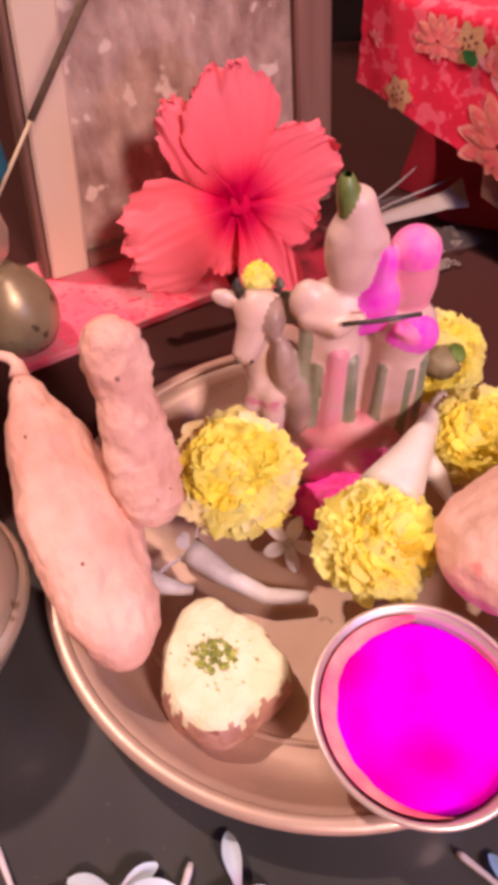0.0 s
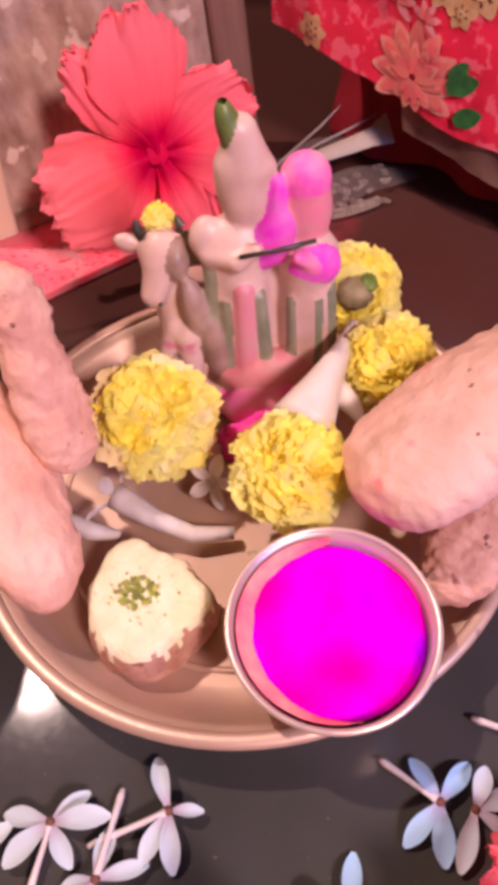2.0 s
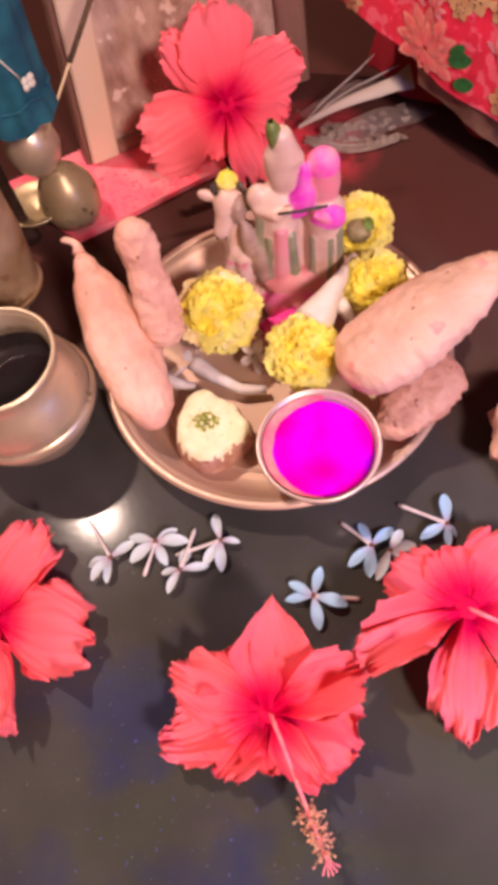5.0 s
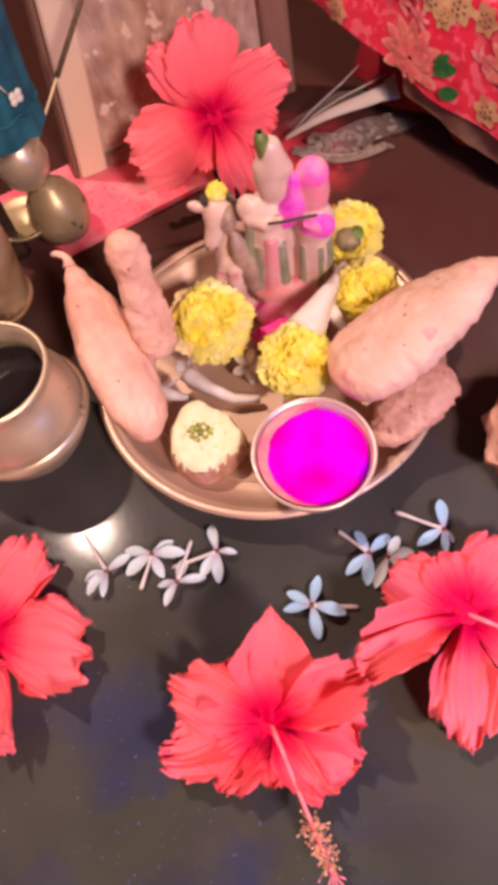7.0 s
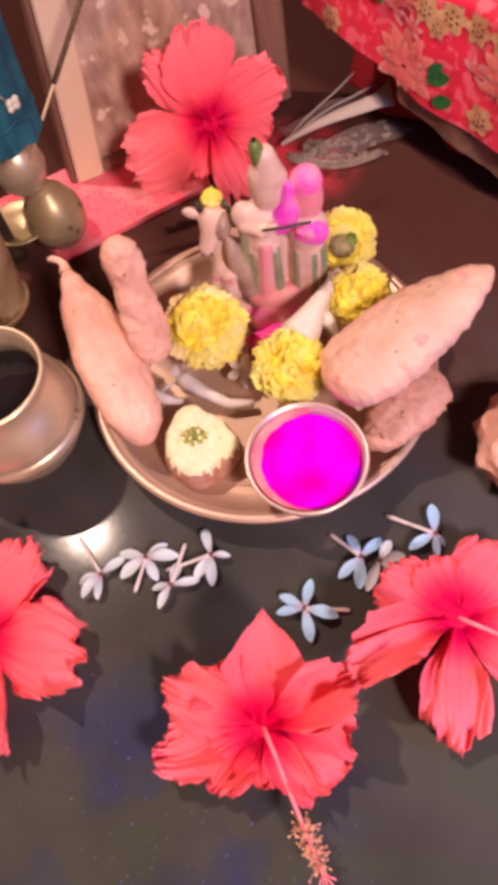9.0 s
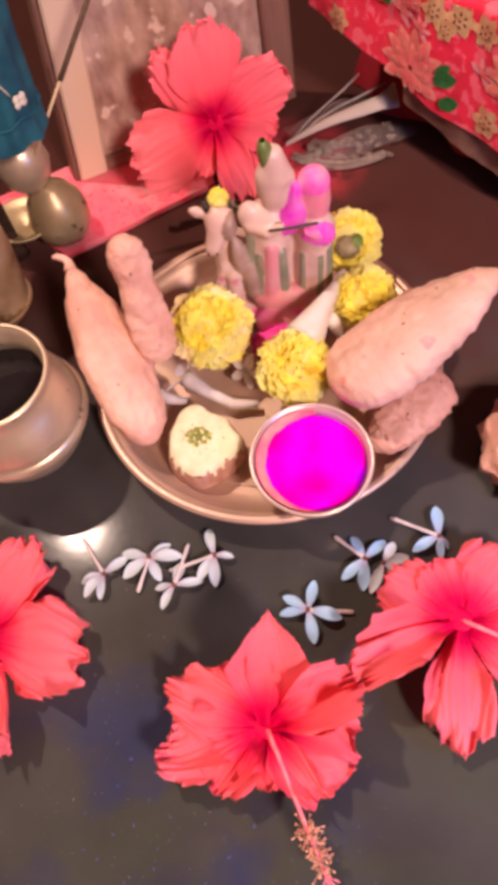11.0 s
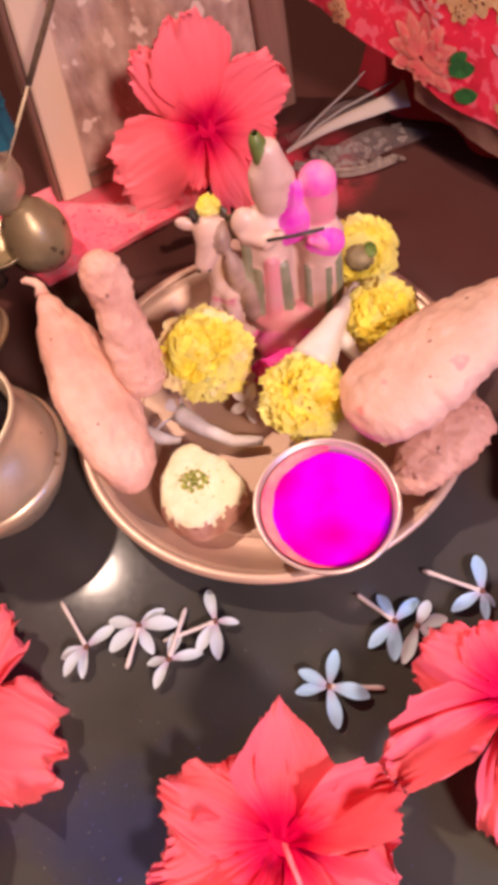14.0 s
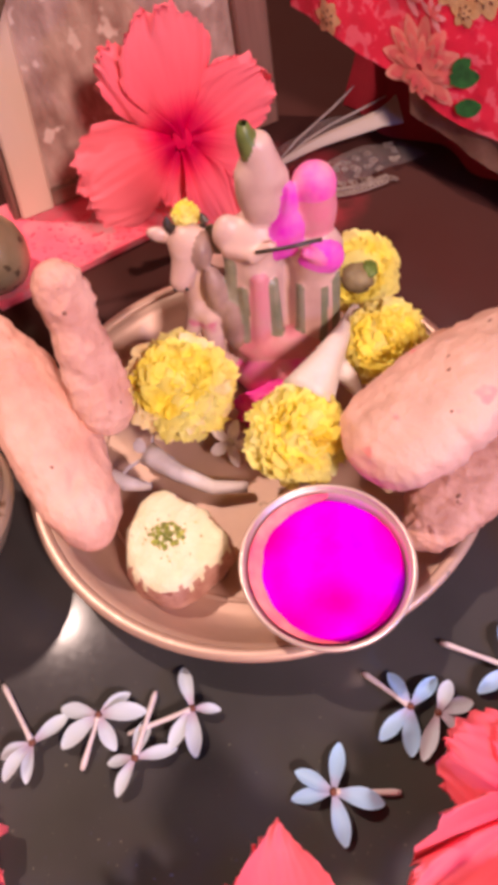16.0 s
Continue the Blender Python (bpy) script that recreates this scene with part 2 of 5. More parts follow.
M["hibiscus"] = petal_mat("hibiscus_petal", (0.66, 0.0, 0.065), (1.0, 0.130, 0.172), (1.0, 0.210, 0.252), 0.055, 0.6, 0.25, 55.0, (0.92, 0.032, 0.100))
M["hib_throat"] = mat("hibiscus_throat", (0.58, 0.0, 0.045), (0.70, 0.002, 0.065), 200, 0.6)
M["hib_style"] = mat("hibiscus_style", (0.86, 0.17, 0.23), (0.90, 0.28, 0.33), 200, 0.5)
M["anther"] = mat("anther", (0.74, 0.26, 0.20), (0.80, 0.46, 0.28), 300, 0.7, island=0.3)
M["resin"] = mat("pale_resin", (0.56, 0.35, 0.295), (0.68, 0.46, 0.39), 70, 0.42, 0, 0.15, 500, (0.62, 0.20, 0.28), 60, 0.66)
M["resin_green"] = mat("green_paint", (0.15, 0.17, 0.09), (0.38, 0.34, 0.25), 60, 0.4, 0, 0.2, 500)
M["resin_pink"] = mat("powder_pink_paint", (0.86, 0.06, 0.46), (0.82, 0.32, 0.40), 80, 0.6, 0, 0.2, 500)
M["resin_magenta"] = mat("powder_magenta_paint", (0.80, 0.02, 0.55), (0.72, 0.16, 0.50), 120, 0.6, 0, 0.2, 500)
M["resin_rose"] = mat("powder_rose_paint", (0.62, 0.30, 0.29), (0.72, 0.20, 0.28), 60, 0.55, 0, 0.2, 500)
M["resin_brown"] = mat("brown_patch_paint", (0.20, 0.11, 0.08), (0.42, 0.27, 0.22), 60, 0.45, 0, 0.2, 500)
M["resin_dark"] = mat("dark_paint", (0.03, 0.025, 0.02), (0.07, 0.05, 0.04), 100, 0.4)
M["leaf"] = mat("feather_green", (0.10, 0.14, 0.03), (0.20, 0.24, 0.07), 100, 0.4)
M["card"] = mat("powdered_card", (0.90, 0.06, 0.12), (0.62, 0.26, 0.28), 20, 0.75, 0, 0.4, 700, (0.92, 0.12, 0.18), 46, 0.50)
M["frame"] = mat("cream_moulding", (0.58, 0.42, 0.31), (0.70, 0.53, 0.41), 14, 0.45, 0, 0.12, 300, stretch=(1, 1, 0.2))
M["frame_dark"] = mat("brown_moulding", (0.12, 0.055, 0.040), (0.22, 0.11, 0.08), 20, 0.5, 0, 0.2, 300, stretch=(4, 4, 0.3))
M["frame_mid"] = mat("tan_brown_moulding", (0.20, 0.11, 0.08), (0.34, 0.21, 0.16), 30, 0.5, 0, 0.2, 300, stretch=(0.4, 4, 4))
M["print"] = mat("faded_embossed_print", (0.22, 0.12, 0.09), (0.50, 0.35, 0.28), 44, 0.55, 0.0, 0.7, 130, (0.60, 0.46, 0.385), 70, 0.60, stretch=(1.6, 1.6, 0.75), depth=0.003, detail=8)
M["teal"] = mat("teal_cloth", (0.0, 0.055, 0.095), (0.008, 0.12, 0.16), 60, 0.75, 0, 0.5, 900)
M["whitethread"] = mat("white_thread", (0.55, 0.52, 0.44), (0.70, 0.66, 0.56), 200, 0.8)
M["stick"] = mat("incense_paste", (0.10, 0.055, 0.03), (0.17, 0.10, 0.06), 300, 0.9, 0, 0.6, 900)
M["bamboo"] = mat("bare_bamboo", (0.50, 0.36, 0.20), (0.60, 0.44, 0.28), 300, 0.6)
M["tan"] = mat("worn_brass_jar", (0.28, 0.17, 0.10), (0.48, 0.33, 0.205), 40, 0.5, 0.2, 0.6, 300, (0.24, 0.14, 0.07), 60, 0.56)
M["redcloth"] = mat("red_cloth", (0.74, 0.0, 0.030), (0.94, 0.010, 0.060), 60, 0.75, 0, 0.5, 1200, (0.92, 0.12, 0.17), 120, 0.53, depth=0.0006)
M["print_pale"] = mat("printed_pale_pink", (0.78, 0.22, 0.26), (0.82, 0.42, 0.42), 150, 0.7, 0, 0.4, 1200, island=0.2, depth=0.0006)
M["lining"] = mat("dusty_brown_lining", (0.16, 0.075, 0.050), (0.30, 0.165, 0.120), 55, 0.9, 0, 0.4, 600)
M["print_pink"] = mat("printed_pink", (0.80, 0.10, 0.12), (0.78, 0.26, 0.18), 110, 0.7, 0, 0.4, 1200, island=0.25, depth=0.0006)
M["print_peach"] = mat("printed_peach", (0.82, 0.20, 0.17), (0.82, 0.40, 0.28), 130, 0.7, 0, 0.4, 1200, island=0.2, depth=0.0006)
M["print_gold"] = mat("printed_gold", (0.50, 0.28, 0.10), (0.66, 0.46, 0.22), 160, 0.7, 0, 0.4, 1200, island=0.25, depth=0.0006)
M["print_green"] = mat("printed_green", (0.012, 0.09, 0.02), (0.03, 0.20, 0.04), 160, 0.7, 0, 0.4, 1200, depth=0.0006)
M["print_dark"] = mat("printed_dark", (0.10, 0.03, 0.02), (0.22, 0.08, 0.05), 160, 0.7, 0, 0.4, 1200, depth=0.0006)
M["wood"] = mat("dark_wood", (0.020, 0.010, 0.007), (0.045, 0.022, 0.015), 30, 0.75, 0, 0.3, 200, stretch=(1, 8, 8))
# Near-black brown that stands in for the shade behind the altar things.
M["panel"] = mat("gap_shade_brown", (0.006, 0.003, 0.003), (0.014, 0.006, 0.005), 14, 0.8, 0, 0.3, 160, stretch=(6, 6, 0.6))
# Red cloth with the shade under the seat put into its colour.
M["shaded_red"] = mat("shaded_red_cloth", (0.20, 0.0, 0.008), (0.32, 0.002, 0.016), 30, 0.8, 0, 0.4, 900)
for k in ("lining", "wood", "panel"):
    M[k].node_tree.nodes["Principled BSDF"].inputs["Specular IOR Level"].default_value = 0.15
for k in ("hibiscus", "hib_throat", "hib_style"):
    M[k].node_tree.nodes["Principled BSDF"].inputs["Specular IOR Level"].default_value = 0.12
for k in ("redcloth", "print_pink", "print_peach", "print_pale", "print_gold"):
    q = M[k].node_tree.nodes["Principled BSDF"]
    q.inputs["Sheen Weight"].default_value, q.inputs["Sheen Roughness"].default_value, q.inputs["Sheen Tint"].default_value = 1.0, 0.5, (1.0, 0.20, 0.26, 1)
M["lace"] = mat("silver_lace", (0.20, 0.14, 0.115), (0.32, 0.245, 0.21), 200, 0.5, 0.2, 0.5, 900)


def glassy(name, colour, rough, mix):
    """Thin clear film: mostly see-through, with a sheen."""
    m, t, p = nodes_of(name)
    n, l = t.nodes, t.links
    tp = n.new("ShaderNodeBsdfTransparent")
    p.inputs["Base Color"].default_value = (*colour, 1)
    no = n.new("ShaderNodeTexNoise")
    no.inputs["Scale"].default_value, no.inputs["Detail"].default_value = 60, 4
    b = n.new("ShaderNodeBump")
    b.inputs["Strength"].default_value, b.inputs["Distance"].default_value = 0.25, 0.0012
    l.new(no.outputs[0], b.inputs["Height"])
    l.new(b.outputs[0], p.inputs["Normal"])
    p.inputs["Roughness"].default_value = rough
    ms = n.new("ShaderNodeMixShader")
    ms.inputs[0].default_value = mix
    l.new(tp.outputs[0], ms.inputs[1])
    l.new(p.outputs[0], ms.inputs[2])
    l.new(ms.outputs[0], n["Material Output"].inputs[0])
    return m


M["film"] = glassy("plastic_film", (0.42, 0.33, 0.29), 0.3, 0.16)
M["film_dense"] = glassy("plastic_film_folded", (0.46, 0.37, 0.33), 0.3, 0.7)
M["film_strap"] = glassy("plastic_seal", (0.38, 0.29, 0.24), 0.35, 0.88)
m_, t_, p_ = nodes_of("dark_water")
p_.inputs["Base Color"].default_value, p_.inputs["Roughness"].default_value = (0.012, 0.010, 0.012, 1), 0.03
M["water"] = m_


# ---------------------------------------------------------------- mesh helpers
def link_mesh(name, V, F, material, parent=None, label="", smooth=True, idx=None):
    me = bpy.data.meshes.new(name)
    me.from_pydata([tuple(v) for v in V], [], F)
    for mm in (material if isinstance(material, (list, tuple)) else [material]):
        me.materials.append(mm)
    if idx is not None:
        me.polygons.foreach_set("material_index", idx)
    if smooth:
        me.polygons.foreach_set("use_smooth", [True] * len(me.polygons))
    me.update()
    ob = new(name, me)
    if parent is not None:
        ob.parent = parent
    if label:
        ob["label"] = label
    return ob


def thing(name, m, label, category, group="", kind=""):
    ob = new(name)
    ob.empty_display_size = 0.02
    ob.matrix_basis = m
    return tagged(ob, label, category, group, kind)


def joined(pieces):
    V, F = [], []
    for v, f in pieces:
        k = len(V)
        V += list(v)
        F += [tuple(i + k for i in q) for q in f]
    return V, F


def lathe(profile, n=64, at=(0, 0, 0), wob=0.0, seed=0, squash=1.0):
    """A turned form from (radius, height) pairs; the ends close where the radius is 0."""
    V, F = [], []
    for r, z in profile:
        for i in range(n):
            a = 2 * math.pi * i / n
            k = 1 + wob * noise.noise((math.cos(a) * 1.5 + seed, math.sin(a) * 1.5, z * 40))
            V.append((at[0] + r * k * math.cos(a), at[1] + squash * r * k * math.sin(a), at[2] + z))
    for j in range(len(profile) - 1):
        for i in range(n):
            i2 = (i + 1) % n
            F.append((j * n + i, j * n + i2, (j + 1) * n + i2, (j + 1) * n + i))
    return V, F


def tube(path, radii, n=10):
    V, F = [], []
    P = [Vector(p) for p in path]
    for j, p in enumerate(P):
        d = (P[min(j + 1, len(P) - 1)] - P[max(j - 1, 0)]).normalized()
        a = d.orthogonal().normalized() if abs(d.z) > 0.95 else d.cross(Vector((0, 0, 1))).normalized()
        b = d.cross(a)
        r = radii[j] if isinstance(radii, (list, tuple)) else radii
        for i in range(n):
            t = 2 * math.pi * i / n
            V.append(p + a * r * math.cos(t) + b * r * math.sin(t))
    for j in range(len(P) - 1):
        for i in range(n):
            i2 = (i + 1) % n
            F.append((j * n + i, j * n + i2, (j + 1) * n + i2, (j + 1) * n + i))
    F.append(tuple(range(n - 1, -1, -1)))
    F.append(tuple(range((len(P) - 1) * n, len(P) * n)))
    return V, F


def blob(size, at=(0, 0, 0), turn=None, amount=0.0, freq=3.0, seed=0, nu=24, nv=14, power=1.0):
    """An uneven ellipsoid. power under 1 makes it boxier."""
    V, F = [], []
    for j in range(nv + 1):
        th = math.pi * j / nv
        for i in range(nu):
            ph = 2 * math.pi * i / nu
            d = Vector((math.sin(th) * math.cos(ph), math.sin(th) * math.sin(ph), math.cos(th)))
            k = 1 + amount * noise.noise(d * freq + Vector((seed * 7.3, seed * 1.7, 0))) + 0.4 * amount * noise.noise(d * freq * 2.7 + Vector((0, seed * 3.1, 0)))
            q = Vector([math.copysign(abs(c) ** power, c) for c in d])
            v = Vector((q.x * size[0], q.y * size[1], q.z * size[2])) * k
            if turn is not None:
                v = turn @ v
            V.append(v + Vector(at))
    for j in range(nv):
        for i in range(nu):
            i2 = (i + 1) % nu
            F.append((j * nu + i, (j + 1) * nu + i, (j + 1) * nu + i2, j * nu + i2))
    return V, F


def slab(corners, z0, z1, bevel=0.0008):
    """A flat prism over a convex outline, its top edge softened."""
    c = Vector((sum(p[0] for p in corners) / len(corners), sum(p[1] for p in corners) / len(corners), 0))
    n = len(corners)
    rings = []
    for z, inset in ((z0, 0), (z1 - bevel, 0), (z1, bevel)):
        rings.append([Vector((p[0], p[1], z)) + (c - Vector((p[0], p[1], 0))).normalized() * inset for p in corners])
    V = [v for r in rings for v in r]
    F = [(j * n + i, j * n + (i + 1) % n, (j + 1) * n + (i + 1) % n, (j + 1) * n + i) for j in range(2) for i in range(n)]
    F += [tuple(range(2 * n, 3 * n)), tuple(range(n - 1, -1, -1))]
    return V, F


def box(x0, x1, y0, y1, z0, z1):
    V = [(x, y, z) for z in (z0, z1) for x, y in ((x0, y0), (x1, y0), (x1, y1), (x0, y1))]
    return V, [(3, 2, 1, 0), (4, 5, 6, 7), (0, 1, 5, 4), (1, 2, 6, 5), (2, 3, 7, 6), (3, 0, 4, 7)]


def grid_faces(nu, nv):
    return [(j * nu + i, j * nu + i + 1, (j + 1) * nu + i + 1, (j + 1) * nu + i) for j in range(nv - 1) for i in range(nu - 1)]


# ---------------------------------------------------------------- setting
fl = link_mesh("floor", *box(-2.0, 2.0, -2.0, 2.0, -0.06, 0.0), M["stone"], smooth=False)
tagged(fl, "dark polished stone floor with faint scuffs, powder and painted reflections", "floor", kind="structure")
# Walls are out of view; the north one serves as a red reflector.
for nm, bx in (("wall_north", (-2.0, 2.0, 1.6, 1.72, 0, 2.6)), ("wall_south", (-2.0, 2.0, -2.0, -1.88, 0, 2.6)),
               ("wall_east", (1.88, 2.0, -1.88, 1.6, 0, 2.6)), ("wall_west", (-2.0, -1.88, -1.88, 1.6, 0, 2.6))):
    tagged(link_mesh(nm, *box(*bx), M["wall_bounce" if nm == "wall_north" else "wall"], smooth=False), "plain warm painted room wall, out of view", "wall", kind="structure")
tagged(link_mesh("ceiling", *box(-2.0, 2.0, -2.0, 1.72, 2.6, 2.7), M["ceiling"], smooth=False), "plain pale painted room ceiling", "ceiling", kind="structure")

# Added sheet that keeps the gap between frame and stool dark.
tagged(link_mesh("dark_gap_sheet", *box(-0.70, 0.80, 0.50, 0.53, 0.0, 0.55), M["panel"], smooth=False), "near-black sheet added behind the altar things for the dark gap", "panel", kind="structure")


# ---------------------------------------------------------------- plate, bowl and powder
def thali():
    ob = thing("plate", pose(0, 0, 0), "round warm-toned steel plate with a raised rim, full of offerings", "plate")
    prof = [(0.0, 0.0010), (0.078, 0.0010), (0.0815, 0.0016), (0.086, 0.0045), (0.092, 0.0125), (0.0965, 0.0182)]
    inner = [(0.0950, 0.0192), (0.0905, 0.0135), (0.0845, 0.0062), (0.0795, 0.0036), (0.0760, 0.0030), (0.0, 0.0030)]
    link_mesh("dish", *lathe(prof + inner, 96), M["steel"], ob)
    bead = [(0.0972 + 0.0026 * math.cos(a), 0.0190 + 0.0017 * math.sin(a)) for a in [k * math.pi / 5 for k in range(11)]]
    link_mesh("rim", *lathe(bead, 96), M["steel"], ob, "rolled rim of the plate")
    link_mesh("groove", *lathe([(0.0700, 0.0031), (0.0706, 0.0038), (0.0718, 0.0038), (0.0724, 0.0031)], 96), M["steel"], ob, "raised ring on the plate's floor")
    return ob


thali()
B = pose(0.0235, -0.0690, 0.0030, 1.5, 1.0, 0)
bw = thing("bowl", B, "small shiny steel bowl holding magenta powder", "bowl")
outer = [(0.0, 0.0), (0.0175, 0.0), (0.0190, 0.0012), (0.0240, 0.0080), (0.0280, 0.0170), (0.0302, 0.0260), (0.0310, 0.0300)]
inn = [(0.0298, 0.0298), (0.0288, 0.0255), (0.0266, 0.0172), (0.0228, 0.0090), (0.0180, 0.0024), (0.0, 0.0016)]
link_mesh("body", *lathe(outer + inn, 72), M["bowl"], bw)
link_mesh("lip", *lathe([(0.0309 + 0.0010 * math.cos(a), 0.0304 + 0.0010 * math.sin(a)) for a in [k * math.pi / 4 for k in range(9)]], 72), M["bowl"], bw, "bright rolled lip")


def powder_fill():
    n, rings = 72, 18
    R, off = 0.0274, 0.0008
    V, F = [], []
    for j in range(rings + 1):
        r = R * j / rings
        for i in range(n):
            a = 2 * math.pi * i / n
            x, y = r * math.cos(a), r * math.sin(a)
            z = 0.0262 - 0.0010 * (r / R) ** 6 + 0.0010 * noise.noise((x * 60, y * 60, 3)) + 0.0005 * noise.noise((x * 260, y * 260, 1))
            V.append((x + off, y, z))
    for j in range(rings):
        for i in range(n):
            i2 = (i + 1) % n
            F.append((j * n + i, (j + 1) * n + i, (j + 1) * n + i2, j * n + i2))
    k = len(V)
    V += [(0.0215 * math.cos(2 * math.pi * i / n), 0.0215 * math.sin(2 * math.pi * i / n), 0.0095) for i in range(n)]
    F += [(rings * n + i, k + i, k + (i + 1) % n, rings * n + (i + 1) % n) for i in range(n)]
    ob = thing("powder", B, "bright magenta festival powder filling the steel bowl", "powder")
    link_mesh("powder_bed", V, F, M["magenta"], ob)
    # thin coral crescent along one side of the bowl's inner wall
    V, m = [], 49
    prof = [(0.0240, 0.0252), (0.0254, 0.0268), (0.0270, 0.0278), (0.0291, 0.0288)]
    for q, (r, z) in enumerate(prof):
        for i in range(m):
            a = radians(84 + 196 * i / (m - 1))
            w = math.sin(math.pi * i / (m - 1)) ** 0.6
            rr = 0.0291 - (0.0291 - r) * w * (1 + 0.12 * noise.noise((i * 0.3, 4, 1))) - 0.0006
            V.append((rr * math.cos(a), rr * math.sin(a), z + 0.0004 * noise.noise((i * 0.5, q * 0.9, 2))))
    link_mesh("wall_crescent", V, grid_faces(m, len(prof)), M["coral_crescent"], ob, "thin coral pink crescent on the wall")
    return ob


powder_fill()


# ---------------------------------------------------------------- sweets and fried pastries
def barfi():
    ob = thing("milk_sweet", pose(-0.0355, -0.0500, 0.0034), "cream square milk sweet with browned sides and green pistachio", "sweet")
    m, V, F, idx = 72, [], [], []
    corners = [(-88, 0.0228), (-48, 0.0200), (-10, 0.0232), (28, 0.0188), (64, 0.0182), (110, 0.0240), (150, 0.0190), (190, 0.0186), (228, 0.0205), (272, 0.0228)]

    def reach(deg):
        deg = (deg + 88) % 360 - 88
        for (a0, r0), (a1, r1) in zip(corners, corners[1:]):
            if a0 <= deg <= a1:
                w = (deg - a0) / (a1 - a0)
                return r0 + (r1 - r0) * w * w * (3 - 2 * w)
        return corners[0][1]

    layers = [(0.0, 1.00), (0.004, 1.05), (0.009, 1.05), (0.0125, 1.02), (0.0160, 0.98), (0.0180, 0.92), (0.0192, 0.82), (0.0197, 0.60), (0.0199, 0.35), (0.0199, 0.12), (0.0199, 0.0)]
    for j, (z, q) in enumerate(layers):
        for i in range(m):
            a = 2 * math.pi * i / m
            c, d = math.cos(a), math.sin(a)
            k = q * reach(math.degrees(a)) * (1 + 0.045 * noise.noise((c * 3.5, d * 3.5, z * 150)) + 0.03 * noise.noise((c * 11, d * 11, z * 420)))
            x, y = k * c, k * d
            V.append((x, y, max(z + 0.0014 * noise.noise((x * 190, y * 190, j * 0.5)) * min(j, 1), 0)))
    for j in range(len(layers) - 1):
        for i in range(m):
            F.append((j * m + i, j * m + (i + 1) % m, (j + 1) * m + (i + 1) % m, (j + 1) * m + i))
            idx.append(0 if j < 3 or (j == 3 and noise.noise((i * 0.7, 3, 1)) > -0.15) or (j == 4 and noise.noise((i * 0.9, 1, 4)) > 0.18) else 1)
    link_mesh("body", V, F, [M["crust"], M["milk"]], ob, idx=idx)
    bits = []
    rng = random.Random(5)
    for k in range(110):
        near = k < 90
        a, r = rng.uniform(0, 6.28), (0.0072 * rng.random() ** 0.6 if near else rng.uniform(0.007, 0.015))
        s = rng.uniform(0.0006, 0.0013) if near else rng.uniform(0.0003, 0.0006)
        bits.append(blob((s, s * rng.uniform(0.5, 0.9), s * 0.6), (-0.001 + r * math.cos(a), 0.000 + r * math.sin(a) * 0.75, 0.0198 + rng.uniform(0, 0.0008)),
                         Euler((0, 0, rng.uniform(0, 3))).to_matrix(), 0.3, 2, k, 6, 4))
    link_mesh("garnish", *joined(bits), M["pistachio"], ob, "crumbled green pistachio")
    return ob


barfi()


